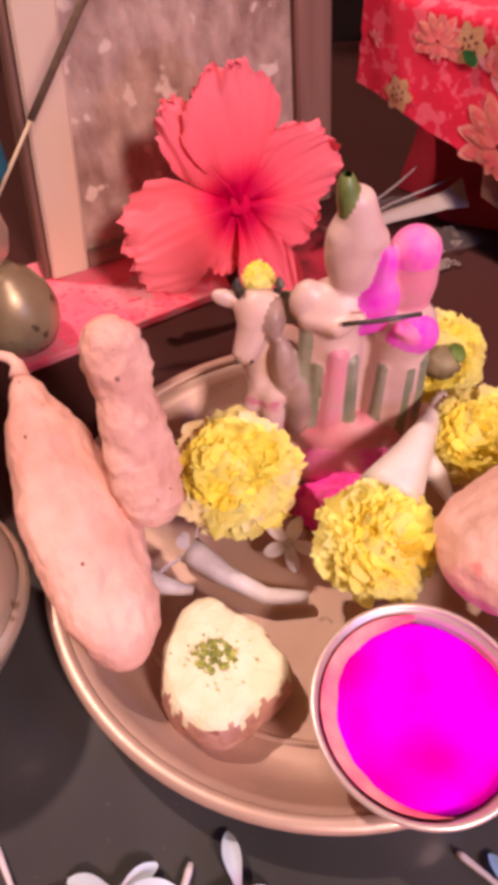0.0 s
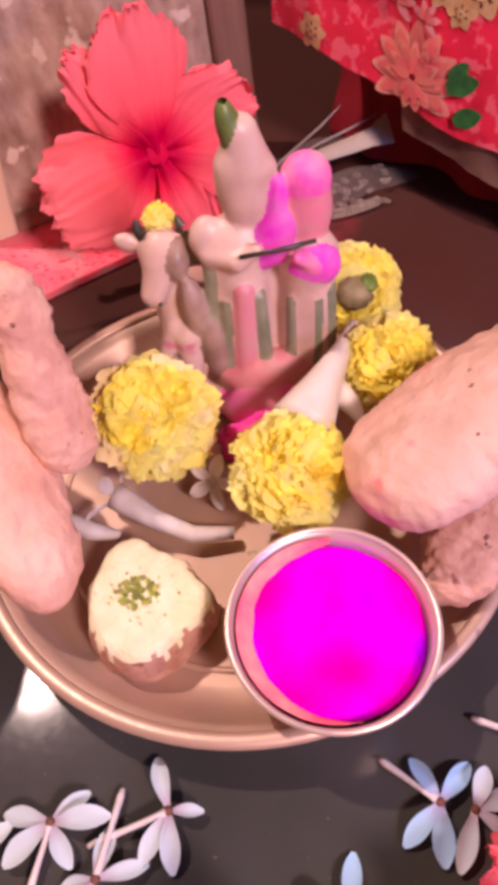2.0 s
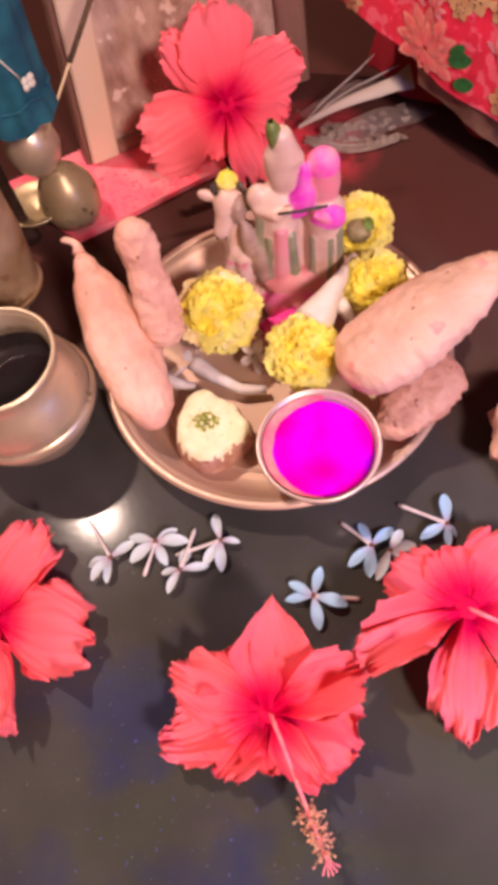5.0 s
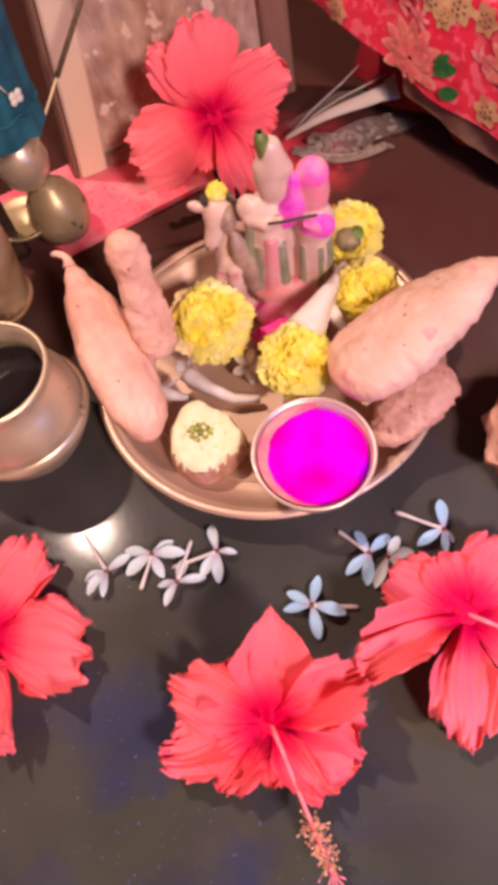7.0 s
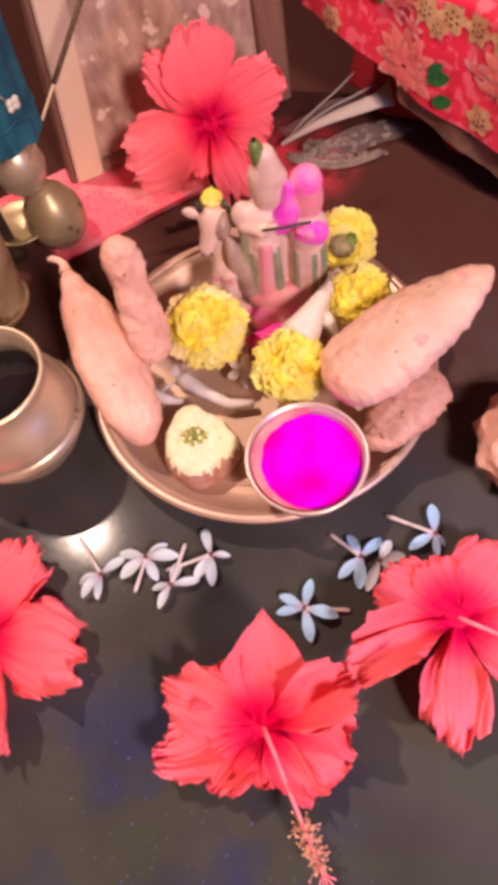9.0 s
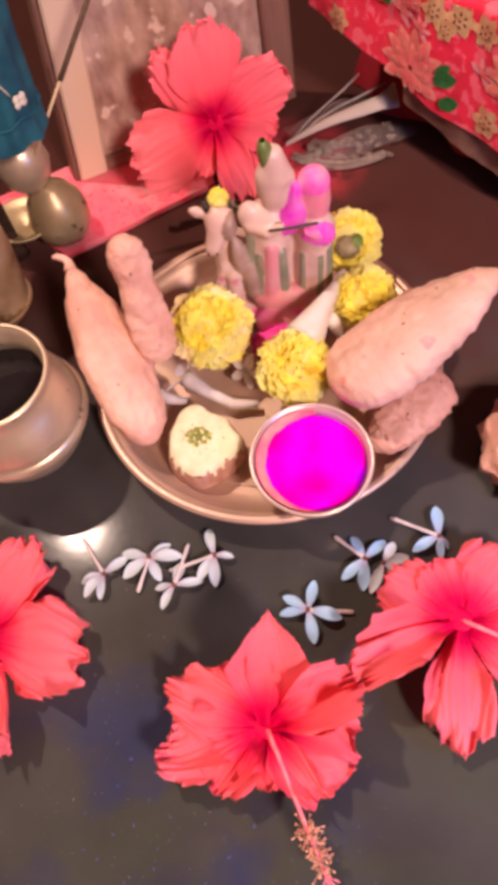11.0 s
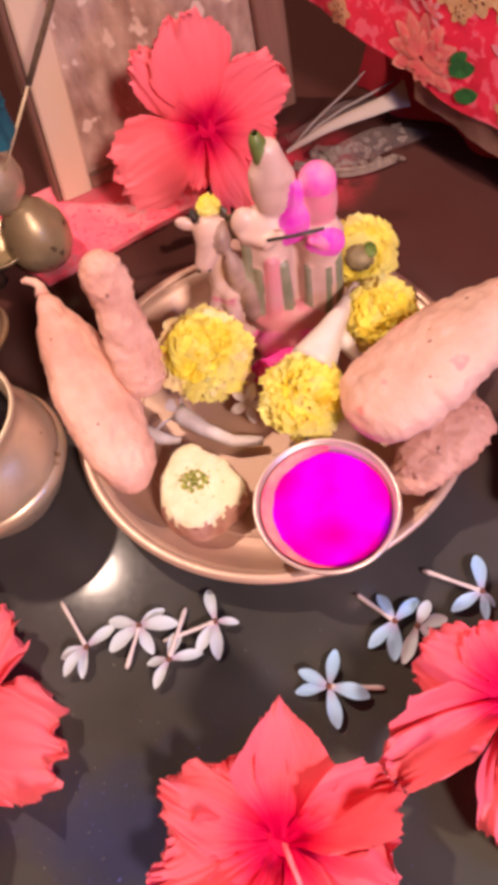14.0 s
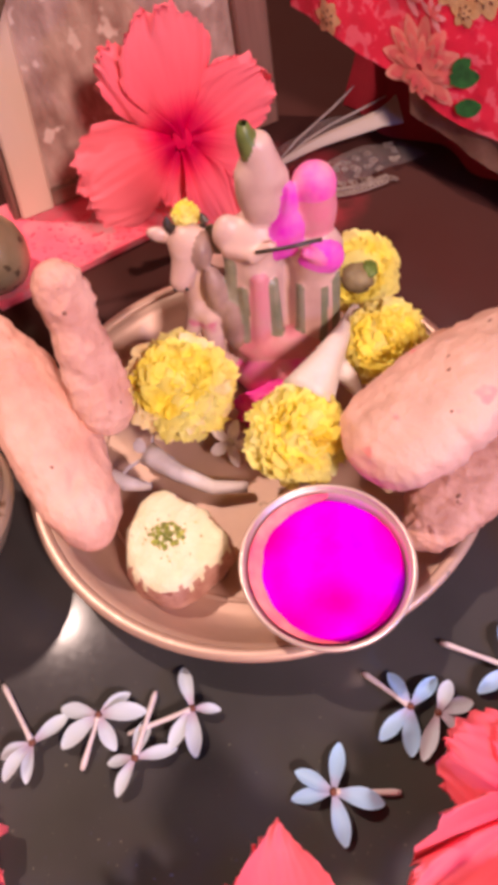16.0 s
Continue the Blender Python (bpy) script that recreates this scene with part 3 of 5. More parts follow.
def pastry(tip, end, width, thick, label, seed, profile, roll=0.0, material="dough", amount=0.10, specks=6, bend=0.0, seam=0.0008, nub=False):
    """A hand-shaped fried pastry from tip to end: its width follows the profile, with a pinched, crimped seam along one side."""
    a, b = Vector(tip), Vector(end)
    ax = (b - a)
    L = ax.length
    x = ax.normalized()
    y = Vector((0, 0, 1)).cross(x).normalized()
    z = x.cross(y)
    rot = Matrix((x, y, z)).transposed().to_4x4() @ Matrix.Rotation(radians(roll), 4, "X")
    ob = thing("fried_pastry", Matrix.Translation((a + b) / 2) @ rot, label, "pastry", "fried pastries on the plate")
    nu, nv, V, F = 80, 84, [], []
    m = len(profile) - 1
    for j in range(nv + 1):
        s = 0.5 - 0.5 * math.cos(math.pi * j / nv)
        u = 2 * s - 1
        k = min(int(s * m), m - 1)
        w = s * m - k
        prof = (profile[k] + (profile[k + 1] - profile[k]) * w * w * (3 - 2 * w)) * max(1 - abs(u) ** 12, 0) ** 0.5
        for i in range(nu):
            t = 2 * math.pi * i / nu
            c, d = math.cos(t), math.sin(t)
            lip = max(c, 0) ** 10
            wd = width / 2 * prof * (1 + 0.14 * lip)
            h = thick / 2 * prof ** 0.9 * (abs(d) ** 0.8)
            p = Vector((u * L / 2, wd * c, math.copysign(h, d)))
            q = p / 0.011
            n1 = noise.noise(q + Vector((seed * 3.7, 0, 0))) + 0.5 * noise.noise(q * 2.6 + Vector((0, seed, 0))) + 0.30 * noise.noise(q * 6) + 0.20 * noise.noise(q * 13)
            nrm = Vector((0.2 * u, c, d)).normalized()
            crimp = seam * (0.35 * math.sin(u * 38 + seed + 3 * noise.noise((u * 4, seed, 5))) + 1.2 * noise.noise((u * 11, seed, 1)) + 0.6 * noise.noise((u * 30, seed, 7))) * max(c, 0) ** 8
            p = p + nrm * (amount * 0.011 * n1 + crimp) * min(prof * 2, 1)
            p.y += bend * (1 - u * u)
            V.append(p)
    for j in range(nv):
        for i in range(nu):
            i2 = (i + 1) % nu
            F.append((j * nu + i, j * nu + i2, (j + 1) * nu + i2, (j + 1) * nu + i))
    link_mesh("crust", V, F, M[material], ob)
    if nub:
        h = -L / 2
        link_mesh("pinched_tip", *tube([(h + 0.0035, 0, 0), (h - 0.001, 0.0006, 0.0004), (h - 0.0035, -0.0012, 0.0010), (h - 0.0055, -0.0042, 0.0006), (h - 0.0060, -0.0062, -0.0004)], [0.0036, 0.0024, 0.0020, 0.0018, 0.0010], 12), M[material], ob, "twisted pinched dough tip")
    rng = random.Random(seed)
    for k in range(specks):
        i = rng.randrange(14, nv - 20) * nu + rng.randrange(nu // 8, nu * 3 // 8)
        q = rng.uniform(0.0003, 0.0008)
        link_mesh("burnt_speck", *blob((q * rng.uniform(1, 2.2), q, q * 0.4), V[i], None, 0.3, 2, k, 8, 5), M["speck"], ob)
    return ob


pastry((-0.1050, 0.0350, 0.0700), (-0.0610, -0.0550, 0.0260), 0.0345, 0.0230, "long pale fried pastry with pinched tip leaning over the rim", 3, [0.14, 0.36, 0.62, 0.80, 0.92, 0.99, 1.0, 0.97, 0.88, 0.72, 0.48],
       amount=0.12, roll=-18, specks=3, seam=0.0006, nub=True)
pastry((-0.0670, 0.0230, 0.1020), (-0.0560, -0.0110, 0.0400), 0.0215, 0.0190, "short rough finger-shaped fried pastry propped upright", 8, [0.62, 0.86, 0.90, 0.84, 0.90, 1.0, 1.0, 0.92, 0.70], amount=0.13, specks=2, seam=0.0008)
pastry((0.1200, 0.0090, 0.0770), (0.0365, -0.0365, 0.0435), 0.0460, 0.030, "plump pale fried pastry with burnt specks jutting over the rim", 12, [0.22, 0.42, 0.60, 0.75, 0.87, 0.96, 1.0, 1.0, 0.96, 0.88, 0.66],
       material="dough_blush", amount=0.11, roll=14, specks=6, seam=0.0011)
pastry((0.0930, -0.0250, 0.0400), (0.0560, -0.0600, 0.0210), 0.0310, 0.022, "browned rough fried pastry tucked under the plump one", 21, [0.70, 0.92, 1.0, 1.0, 0.92, 0.80, 0.64, 0.42], material="dough_dark", amount=0.15, specks=5, seam=0.0007)
pastry((0.0960, 0.0260, 0.0350), (0.0600, 0.0120, 0.0150), 0.030, 0.020, "browned fried pastry half hidden behind the marigolds", 27, [0.6, 0.9, 1.0, 0.9, 0.6], material="dough_dark", amount=0.18, specks=2)


# ---------------------------------------------------------------- marigolds
def marigold(at, size, rot, label, seed, pale=False, calyx=True, flat=0.85, ring=False):
    ob = thing("marigold", Matrix.Translation(at) @ Euler([radians(v) for v in rot]).to_matrix().to_4x4(), label, "flower", "marigolds on the plate")
    rng = random.Random(seed)
    sets = {0: [], 1: [], 2: []}
    N = 620 if size > 0.01 else 160
    for k in range(N):
        f = (k + 0.5) / N
        th = math.acos(1 - f * (1.45 if not ring else 1.3))
        if ring and th < 0.55:
            continue
        ph = k * 2.399963 + rng.uniform(-0.2, 0.2)
        d = Vector((math.sin(th) * math.cos(ph), math.sin(th) * math.sin(ph), flat * math.cos(th)))
        rr = size * (0.88 + 0.10 * rng.random() + 0.22 * noise.noise(d * 2.4 + Vector((seed, 0, 0))))
        tang = Vector((math.cos(th) * math.cos(ph), math.cos(th) * math.sin(ph), -math.sin(th)))
        side = d.normalized().cross(tang).normalized()
        out = (d.normalized() * rng.uniform(0.45, 1.0) + tang * rng.uniform(0.1, 0.9) + side * rng.uniform(-0.4, 0.4)).normalized()
        nor = out.cross(side).normalized()
        base = d * rr * 0.70
        ln, wd = size * rng.uniform(0.22, 0.38), size * rng.uniform(0.11, 0.19)
        V = []
        for j in range(4):
            s = j / 3
            for i in range(5):
                t = (i - 2) / 2
                w = wd * (0.35 + 0.65 * math.sin(min(s * 1.25, 1) * math.pi / 2))
                fr = (rng.uniform(-0.16, 0.16) * ln) if j == 3 else 0
                V.append(base + out * (ln * s * (1 - 0.12 * t * t) + fr) + side * (w * t) + nor * (0.10 * ln * math.cos(t * 3.2 + k) * s + 0.25 * ln * s * s * rng.uniform(-0.5, 1)))
        sets[2 if th < 0.75 else 1 if (pale and (d.x < -0.34 + 0.3 * noise.noise(d * 3) or rng.random() < 0.12)) else 0].append((V, grid_faces(5, 4)))
    core = blob((size * 0.82, size * 0.82, size * 0.78 * flat), (0, 0, 0), None, 0.2, 3, seed, 18, 10)
    link_mesh("petals", *joined(sets[0] + [core]), M["marigold"], ob)["kind"] = "stuff"
    if sets[2]:
        link_mesh("heart", *joined(sets[2]), M["marigold_heart"], ob, "deeper yellow inner petals")["kind"] = "stuff"
    if sets[1]:
        link_mesh("faded_petals", *joined(sets[1]), M["marigold_pale"], ob, "faded peach-yellow petals")["kind"] = "stuff"
    if calyx:
        link_mesh("calyx", *lathe([(0.0, -size * 1.15), (size * 0.16, -size * 1.1), (size * 0.26, -size * 0.8), (size * 0.42, -size * 0.45), (size * 0.5, -size * 0.2)], 16), M["olive"], ob, "dry green calyx")
    return ob


marigold((-0.0305, 0.0130, 0.0360), 0.0242, (22, -8, 0), "yellow marigold head with faded peach petals on one side", 4, pale=True)
marigold((0.0175, -0.0150, 0.0350), 0.0212, (28, 4, 40), "bright yellow marigold head resting against the bowl", 9, pale=False, flat=0.98)
marigold((0.0565, 0.0235, 0.0420), 0.0188, (38, -8, 0), "golden yellow marigold head beside the pastries", 15, calyx=False)
marigold((0.0515, 0.0690, 0.0385), 0.0195, (40, -20, 0), "golden yellow marigold turned to show its green underside", 17, ring=True, calyx=False)
link = thing("marigold_calyx", pose(0.0490, 0.0560, 0.0500), "dark green marigold base with a bright green leaf tip", "flower part")
link_mesh("calyx", *blob((0.0075, 0.0070, 0.0060), (0, 0, -0.002), None, 0.2, 3, 2, 16, 10), M["olive"], link)
link_mesh("sepal", *blob((0.0035, 0.0050, 0.0022), (0.0055, 0.001, 0.002), None, 0.2, 3, 2, 12, 8), M["green"], link, "fresh green sepal")
marigold((-0.0205, 0.0585, 0.0880), 0.0060, (10, 0, 0), "tiny yellow marigold tuft laid on the figurine", 31, calyx=False)


# ---------------------------------------------------------------- pale trumpet blossoms on the plate
def trumpet(path, radii, mouth, label, seed, material="cream", petals=5, plen=0.010, pw=0.0034, spread=55):
    ob = thing("trumpet_blossom", Matrix.Translation(path[0]), label, "flower", "pale blossoms on the plate")
    o = Vector(path[0])
    P = [Vector(p) - o for p in path]
    Q = []
    R = []
    for k in range(len(P) - 1):
        for s in range(4):
            Q.append(P[k].lerp(P[k + 1], s / 4))
            R.append(radii[k] + (radii[k + 1] - radii[k]) * s / 4)
    Q.append(P[-1])
    R.append(radii[-1])
    link_mesh("floral_tube", *tube(Q, R, 14), M[material], ob)
    if mouth:
        d = (P[-1] - P[-2]).normalized()
        a = d.orthogonal().normalized()
        b = d.cross(a)
        for k in range(petals):
            t = 2 * math.pi * k / petals + seed
            r = a * math.cos(t) + b * math.sin(t)
            s = d.cross(r)
            e = radians(spread)
            V = []
            for j in range(7):
                u = j / 6
                for i in range(5):
                    w = (i - 2) / 2
                    wd = pw * math.sin(math.pi * (0.12 + 0.84 * u)) ** 0.7
                    V.append(P[-1] + d * (plen * u * math.cos(e)) + r * (radii[-1] * 0.8 + plen * u * math.sin(e)) + s * wd * w + d * (0.0008 * w * w - 0.002 * u * u))
            link_mesh("petal", V, grid_faces(5, 7), M[material], ob)
    return ob


trumpet([(0.0460, 0.0370, 0.0500), (0.0400, 0.0260, 0.0490), (0.0320, 0.0120, 0.0480), (0.0228, -0.0012, 0.0420)], [0.0024, 0.0034, 0.0064, 0.0116], False,
        "cream trumpet-shaped blossom base lying against a marigold", 1)
trumpet([(0.0330, 0.0140, 0.0460), (0.0400, 0.0060, 0.0420), (0.0455, -0.0015, 0.0350)], [0.0050, 0.0038, 0.0012], False, "cream pointed bud lying beside the trumpet blossom", 2)
trumpet([(-0.0050, -0.0225, 0.0090), (-0.0200, -0.0225, 0.0110), (-0.0340, -0.0165, 0.0150), (-0.0470, -0.0080, 0.0190)], [0.0024, 0.0031, 0.0038, 0.0052], True,
        "wilted grey-white long-tubed blossom on the plate", 0.4, "greywhite", 4, 0.011, 0.003, 62)
trumpet([(-0.0050, 0.0060, 0.0060), (-0.0080, 0.0010, 0.0140), (-0.0110, -0.0050, 0.0180)], [0.0014, 0.0016, 0.0022], True, "small wilted white star blossom between the marigolds", 1.1, "greywhite", 5, 0.010, 0.0028, 80)
trumpet([(-0.0640, -0.0150, 0.0160), (-0.0560, -0.0200, 0.0150), (-0.0460, -0.0210, 0.0120)], [0.0030, 0.0034, 0.0018], False, "wilted grey-white bud under the long pastry", 3, "greywhite")


# ---------------------------------------------------------------- figurine (one plain mesh)
def blended(parts, lo, hi, cell, soft):
    """One moulded skin round many soft volumes. Each part is (material, kind, numbers); returns vertices, quads and each quad's material."""
    ax = [np.arange(lo[k], hi[k] + cell, cell) for k in range(3)]
    X, Y, Z = np.meshgrid(*ax, indexing="ij")

    def away(part, x, y, z):
        m, kind, *g = part
        if kind == "ball":
            (cx, cy, cz), (rx, ry, rz), tilt = g
            c, d = math.cos(tilt), math.sin(tilt)
            px, py, pz = x - cx, y - cy, z - cz
            px, pz = c * px - d * pz, d * px + c * pz
            k0 = np.sqrt((px / rx) ** 2 + (py / ry) ** 2 + (pz / rz) ** 2) + 1e-9
            k1 = np.sqrt((px / rx**2) ** 2 + (py / ry**2) ** 2 + (pz / rz**2) ** 2) + 1e-9
            return k0 * (k0 - 1) / k1
        a, b, ra, rb = np.array(g[0]), np.array(g[1]), g[2], g[3]
        u = b - a
        h = np.clip(((x - a[0]) * u[0] + (y - a[1]) * u[1] + (z - a[2]) * u[2]) / (u @ u), 0, 1)
        return np.sqrt((x - a[0] - h * u[0]) ** 2 + (y - a[1] - h * u[1]) ** 2 + (z - a[2] - h * u[2]) ** 2) - (ra + (rb - ra) * h)

    total = np.zeros(X.shape)
    for part in parts:
        total += np.exp(np.clip(-away(part, X, Y, Z) / soft, -60, 60))
    F = -soft * np.log(total + 1e-30)
    inside = F < 0
    n = np.array(F.shape) - 1
    corner = [(a, b, c) for a in (0, 1) for b in (0, 1) for c in (0, 1)]
    cut = lambda A, o: A[o[0]:o[0] + n[0], o[1]:o[1] + n[1], o[2]:o[2] + n[2]]
    count = sum(cut(inside, o).astype(int) for o in corner)
    live = (count > 0) & (count < 8)
    acc, num = np.zeros((*n, 3)), np.zeros(n)
    for o in corner:
        for k in range(3):
            if o[k]:
                continue
            p = list(o)
            p[k] = 1
            f0, f1 = cut(F, o), cut(F, p)
            cross = (f0 < 0) != (f1 < 0)
            h = np.where(cross, f0 / np.where(np.abs(f0 - f1) < 1e-12, 1, f0 - f1), 0)
            for q in range(3):
                acc[..., q] += np.where(cross, o[q] + (h if q == k else 0), 0)
            num += cross
    index = -np.ones(n, int)
    index[live] = np.arange(live.sum())
    where = np.argwhere(live)
    V = (where + acc[live] / num[live][:, None]) * cell + np.array(lo)
    quads = []
    for k in range(3):
        a, b = [q for q in range(3) if q != k]
        e = [0, 0, 0]
        e[k] = 1
        f0 = inside[: n[0], : n[1], : n[2]]
        f1 = cut(inside, e)
        for ijk in np.argwhere(f0 != f1):
            if ijk[a] == 0 or ijk[b] == 0:
                continue
            q = []
            for da, db in ((0, 0), (1, 0), (1, 1), (0, 1)):
                c = ijk.copy()
                c[a] -= da
                c[b] -= db
                q.append(int(index[tuple(c)]))
            if min(q) < 0:
                continue
            flip = bool(f0[tuple(ijk)]) ^ (k == 1)
            quads.append(tuple(q) if flip else tuple(q[::-1]))
    mid = V[np.array(quads)].mean(1)
    near = np.stack([away(part, mid[:, 0], mid[:, 1], mid[:, 2]) for part in parts])
    which = np.array([part[0] for part in parts])[near.argmin(0)]
    return V, quads, which.tolist()


def figurine():
    mats = [M["resin"], M["resin_green"], M["resin_magenta"], M["resin_rose"], M["resin_dark"], M["leaf"], M["resin_pink"], M["resin_brown"]]
    P = [
        # oval foot
        (6, "ball", (0.004, -0.002, 0.006), (0.027, 0.019, 0.0085), 0), (6, "ball", (0.004, -0.0145, 0.010), (0.021, 0.011, 0.0125), 0), (3, "ball", (0.004, -0.0085, 0.024), (0.020, 0.007, 0.009), 0), (0, "ball", (-0.020, 0.004, 0.006), (0.027, 0.013, 0.007), 0),
        # back slab that joins the two figures
        (0, "ball", (0.006, 0.005, 0.044), (0.020, 0.007, 0.042), 0),
        # taller figure
        (0, "rod", (-0.0055, 0.001, 0.018), (-0.0050, 0.001, 0.078), 0.0125, 0.0108), (3, "rod", (-0.0060, -0.0090, 0.020), (-0.0040, -0.0090, 0.066), 0.0042, 0.0034),
        (1, "rod", (-0.0150, -0.0045, 0.026), (-0.0140, -0.0040, 0.076), 0.0040, 0.0032), (1, "rod", (-0.0108, -0.0076, 0.024), (-0.0100, -0.0080, 0.060), 0.0026, 0.0022),
        (1, "rod", (0.0022, -0.0082, 0.024), (0.0016, -0.0086, 0.062), 0.0028, 0.0022), (0, "ball", (-0.0048, -0.001, 0.080), (0.0120, 0.0088, 0.0100), 0),
        (0, "ball", (-0.0010, 0.0, 0.1010), (0.0088, 0.0078, 0.0160), -0.06), (0, "rod", (0.0016, 0.0004, 0.1070), (-0.0004, 0.0006, 0.1180), 0.0074, 0.0056), (0, "rod", (-0.0060, -0.0010, 0.1085), (0.0068, -0.0010, 0.1070), 0.0030, 0.0030), (5, "ball", (-0.0040, -0.0006, 0.1215), (0.0034, 0.0042, 0.0078), -0.12),
        (0, "ball", (-0.0150, -0.001, 0.0835), (0.0056, 0.0052, 0.0078), 0.2), (2, "ball", (0.0075, -0.0050, 0.0830), (0.0066, 0.0044, 0.0115), 0.3), (2, "ball", (0.0090, -0.0030, 0.0930), (0.0032, 0.0040, 0.0120), 0.1),
        # shorter figure
        (0, "rod", (0.0195, 0.0, 0.018), (0.0192, 0.0, 0.070), 0.0112, 0.0098), (1, "rod", (0.0265, -0.0050, 0.024), (0.0262, -0.0052, 0.060), 0.0036, 0.0028), (1, "rod", (0.0215, -0.0086, 0.024), (0.0218, -0.0082, 0.058), 0.0026, 0.0020),
        (1, "rod", (0.0130, -0.0070, 0.024), (0.0134, -0.0072, 0.058), 0.0026, 0.0020), (0, "ball", (0.0195, -0.001, 0.0735), (0.0108, 0.0080, 0.0090), 0), (3, "ball", (0.0192, 0.0010, 0.0900), (0.0088, 0.0074, 0.0160), 0),
        (6, "ball", (0.0193, 0.0012, 0.1010), (0.0082, 0.0074, 0.0080), 0), (2, "ball", (0.0215, -0.0062, 0.0720), (0.0090, 0.0044, 0.0078), 0.2),
        # forearms
        (0, "rod", (-0.0140, -0.005, 0.079), (-0.0050, -0.0110, 0.0795), 0.0034, 0.0028), (0, "rod", (-0.0050, -0.0110, 0.0795), (0.0020, -0.0118, 0.0840), 0.0028, 0.0022), (6, "rod", (0.0260, -0.006, 0.069), (0.0150, -0.0118, 0.0795), 0.0030, 0.0022),
        # cow
        (0, "ball", (-0.022, 0.010, 0.044), (0.0120, 0.0180, 0.0140), 0), (0, "rod", (-0.0290, 0.004, 0.046), (-0.0310, 0.005, 0.068), 0.0085, 0.0062), (0, "ball", (-0.0310, 0.0050, 0.0750), (0.0086, 0.0086, 0.0086), 0),
        (0, "rod", (-0.0325, 0.0010, 0.0720), (-0.0362, -0.0028, 0.0625), 0.0058, 0.0046), (0, "ball", (-0.0425, 0.008, 0.0780), (0.0056, 0.0026, 0.0034), 0.35), (1, "ball", (-0.0205, 0.007, 0.0740), (0.0048, 0.0040, 0.0072), -0.3),
        (0, "rod", (-0.0310, -0.003, 0.046), (-0.0385, -0.0060, 0.030), 0.0042, 0.0028), (0, "rod", (-0.0385, -0.0060, 0.030), (-0.0460, -0.0065, 0.0150), 0.0028, 0.0030), (4, "ball", (-0.0480, -0.0070, 0.0125), (0.0036, 0.0036, 0.0028), 0),
        (0, "rod", (-0.0265, -0.005, 0.044), (-0.0275, -0.0065, 0.0080), 0.0052, 0.0042),
        (7, "ball", (-0.0262, 0.0015, 0.0740), (0.0046, 0.0075, 0.0075), 0.1), (7, "ball", (-0.0222, -0.0040, 0.0560), (0.0050, 0.0060, 0.0130), -0.1), (7, "ball", (-0.0170, -0.0075, 0.0380), (0.0045, 0.0040, 0.0150), 0.0),
    ]
    V, F, idx = blended(P, (-0.056, -0.024, -0.004), (0.036, 0.032, 0.128), 0.00085, 0.00085)
    V[:, 2] = np.maximum(V[:, 2], 0.0)
    extra = []
    extra.append(tube([(-0.004, -0.0138, 0.0836), (0.0085, -0.0142, 0.0852), (0.0210, -0.0138, 0.0872)], 0.0008, 8))
    for sx in (-1, 1):
        extra.append(tube([(-0.0310 + sx * 0.0058, 0.0070, 0.0800), (-0.0310 + sx * 0.0074, 0.0065, 0.0845), (-0.0310 + sx * 0.0070, 0.0055, 0.0878)], [0.0024, 0.0019, 0.0008], 8))
        extra.append(blob((0.0009, 0.0009, 0.0009), (-0.0364 + sx * 0.0024, -0.0066, 0.0612), None, 0, 1, 1, 8, 6))
    ev, ef = joined(extra)
    k = len(V)
    V = [tuple(v) for v in V] + [tuple(v) for v in ev]
    F = F + [tuple(q + k for q in f) for f in ef]
    ob = link_mesh("figurine", V, F, mats, idx=idx + [4] * len(ef))
    ob.matrix_basis = pose(0.0105, 0.0480, 0.0032)
    return tagged(ob, "small painted resin figurine of two figures and cow, pink-dusted", "figurine")


figurine()
spill = thing("powder_spill", pose(0.0120, 0.0180, 0.0034), "magenta powder spilt at the figurine's foot", "powder")
link_mesh("mound", *blob((0.0210, 0.0125, 0.0150), (0, 0, 0.003), None, 0.3, 3, 6, 36, 20), M["spill"], spill)


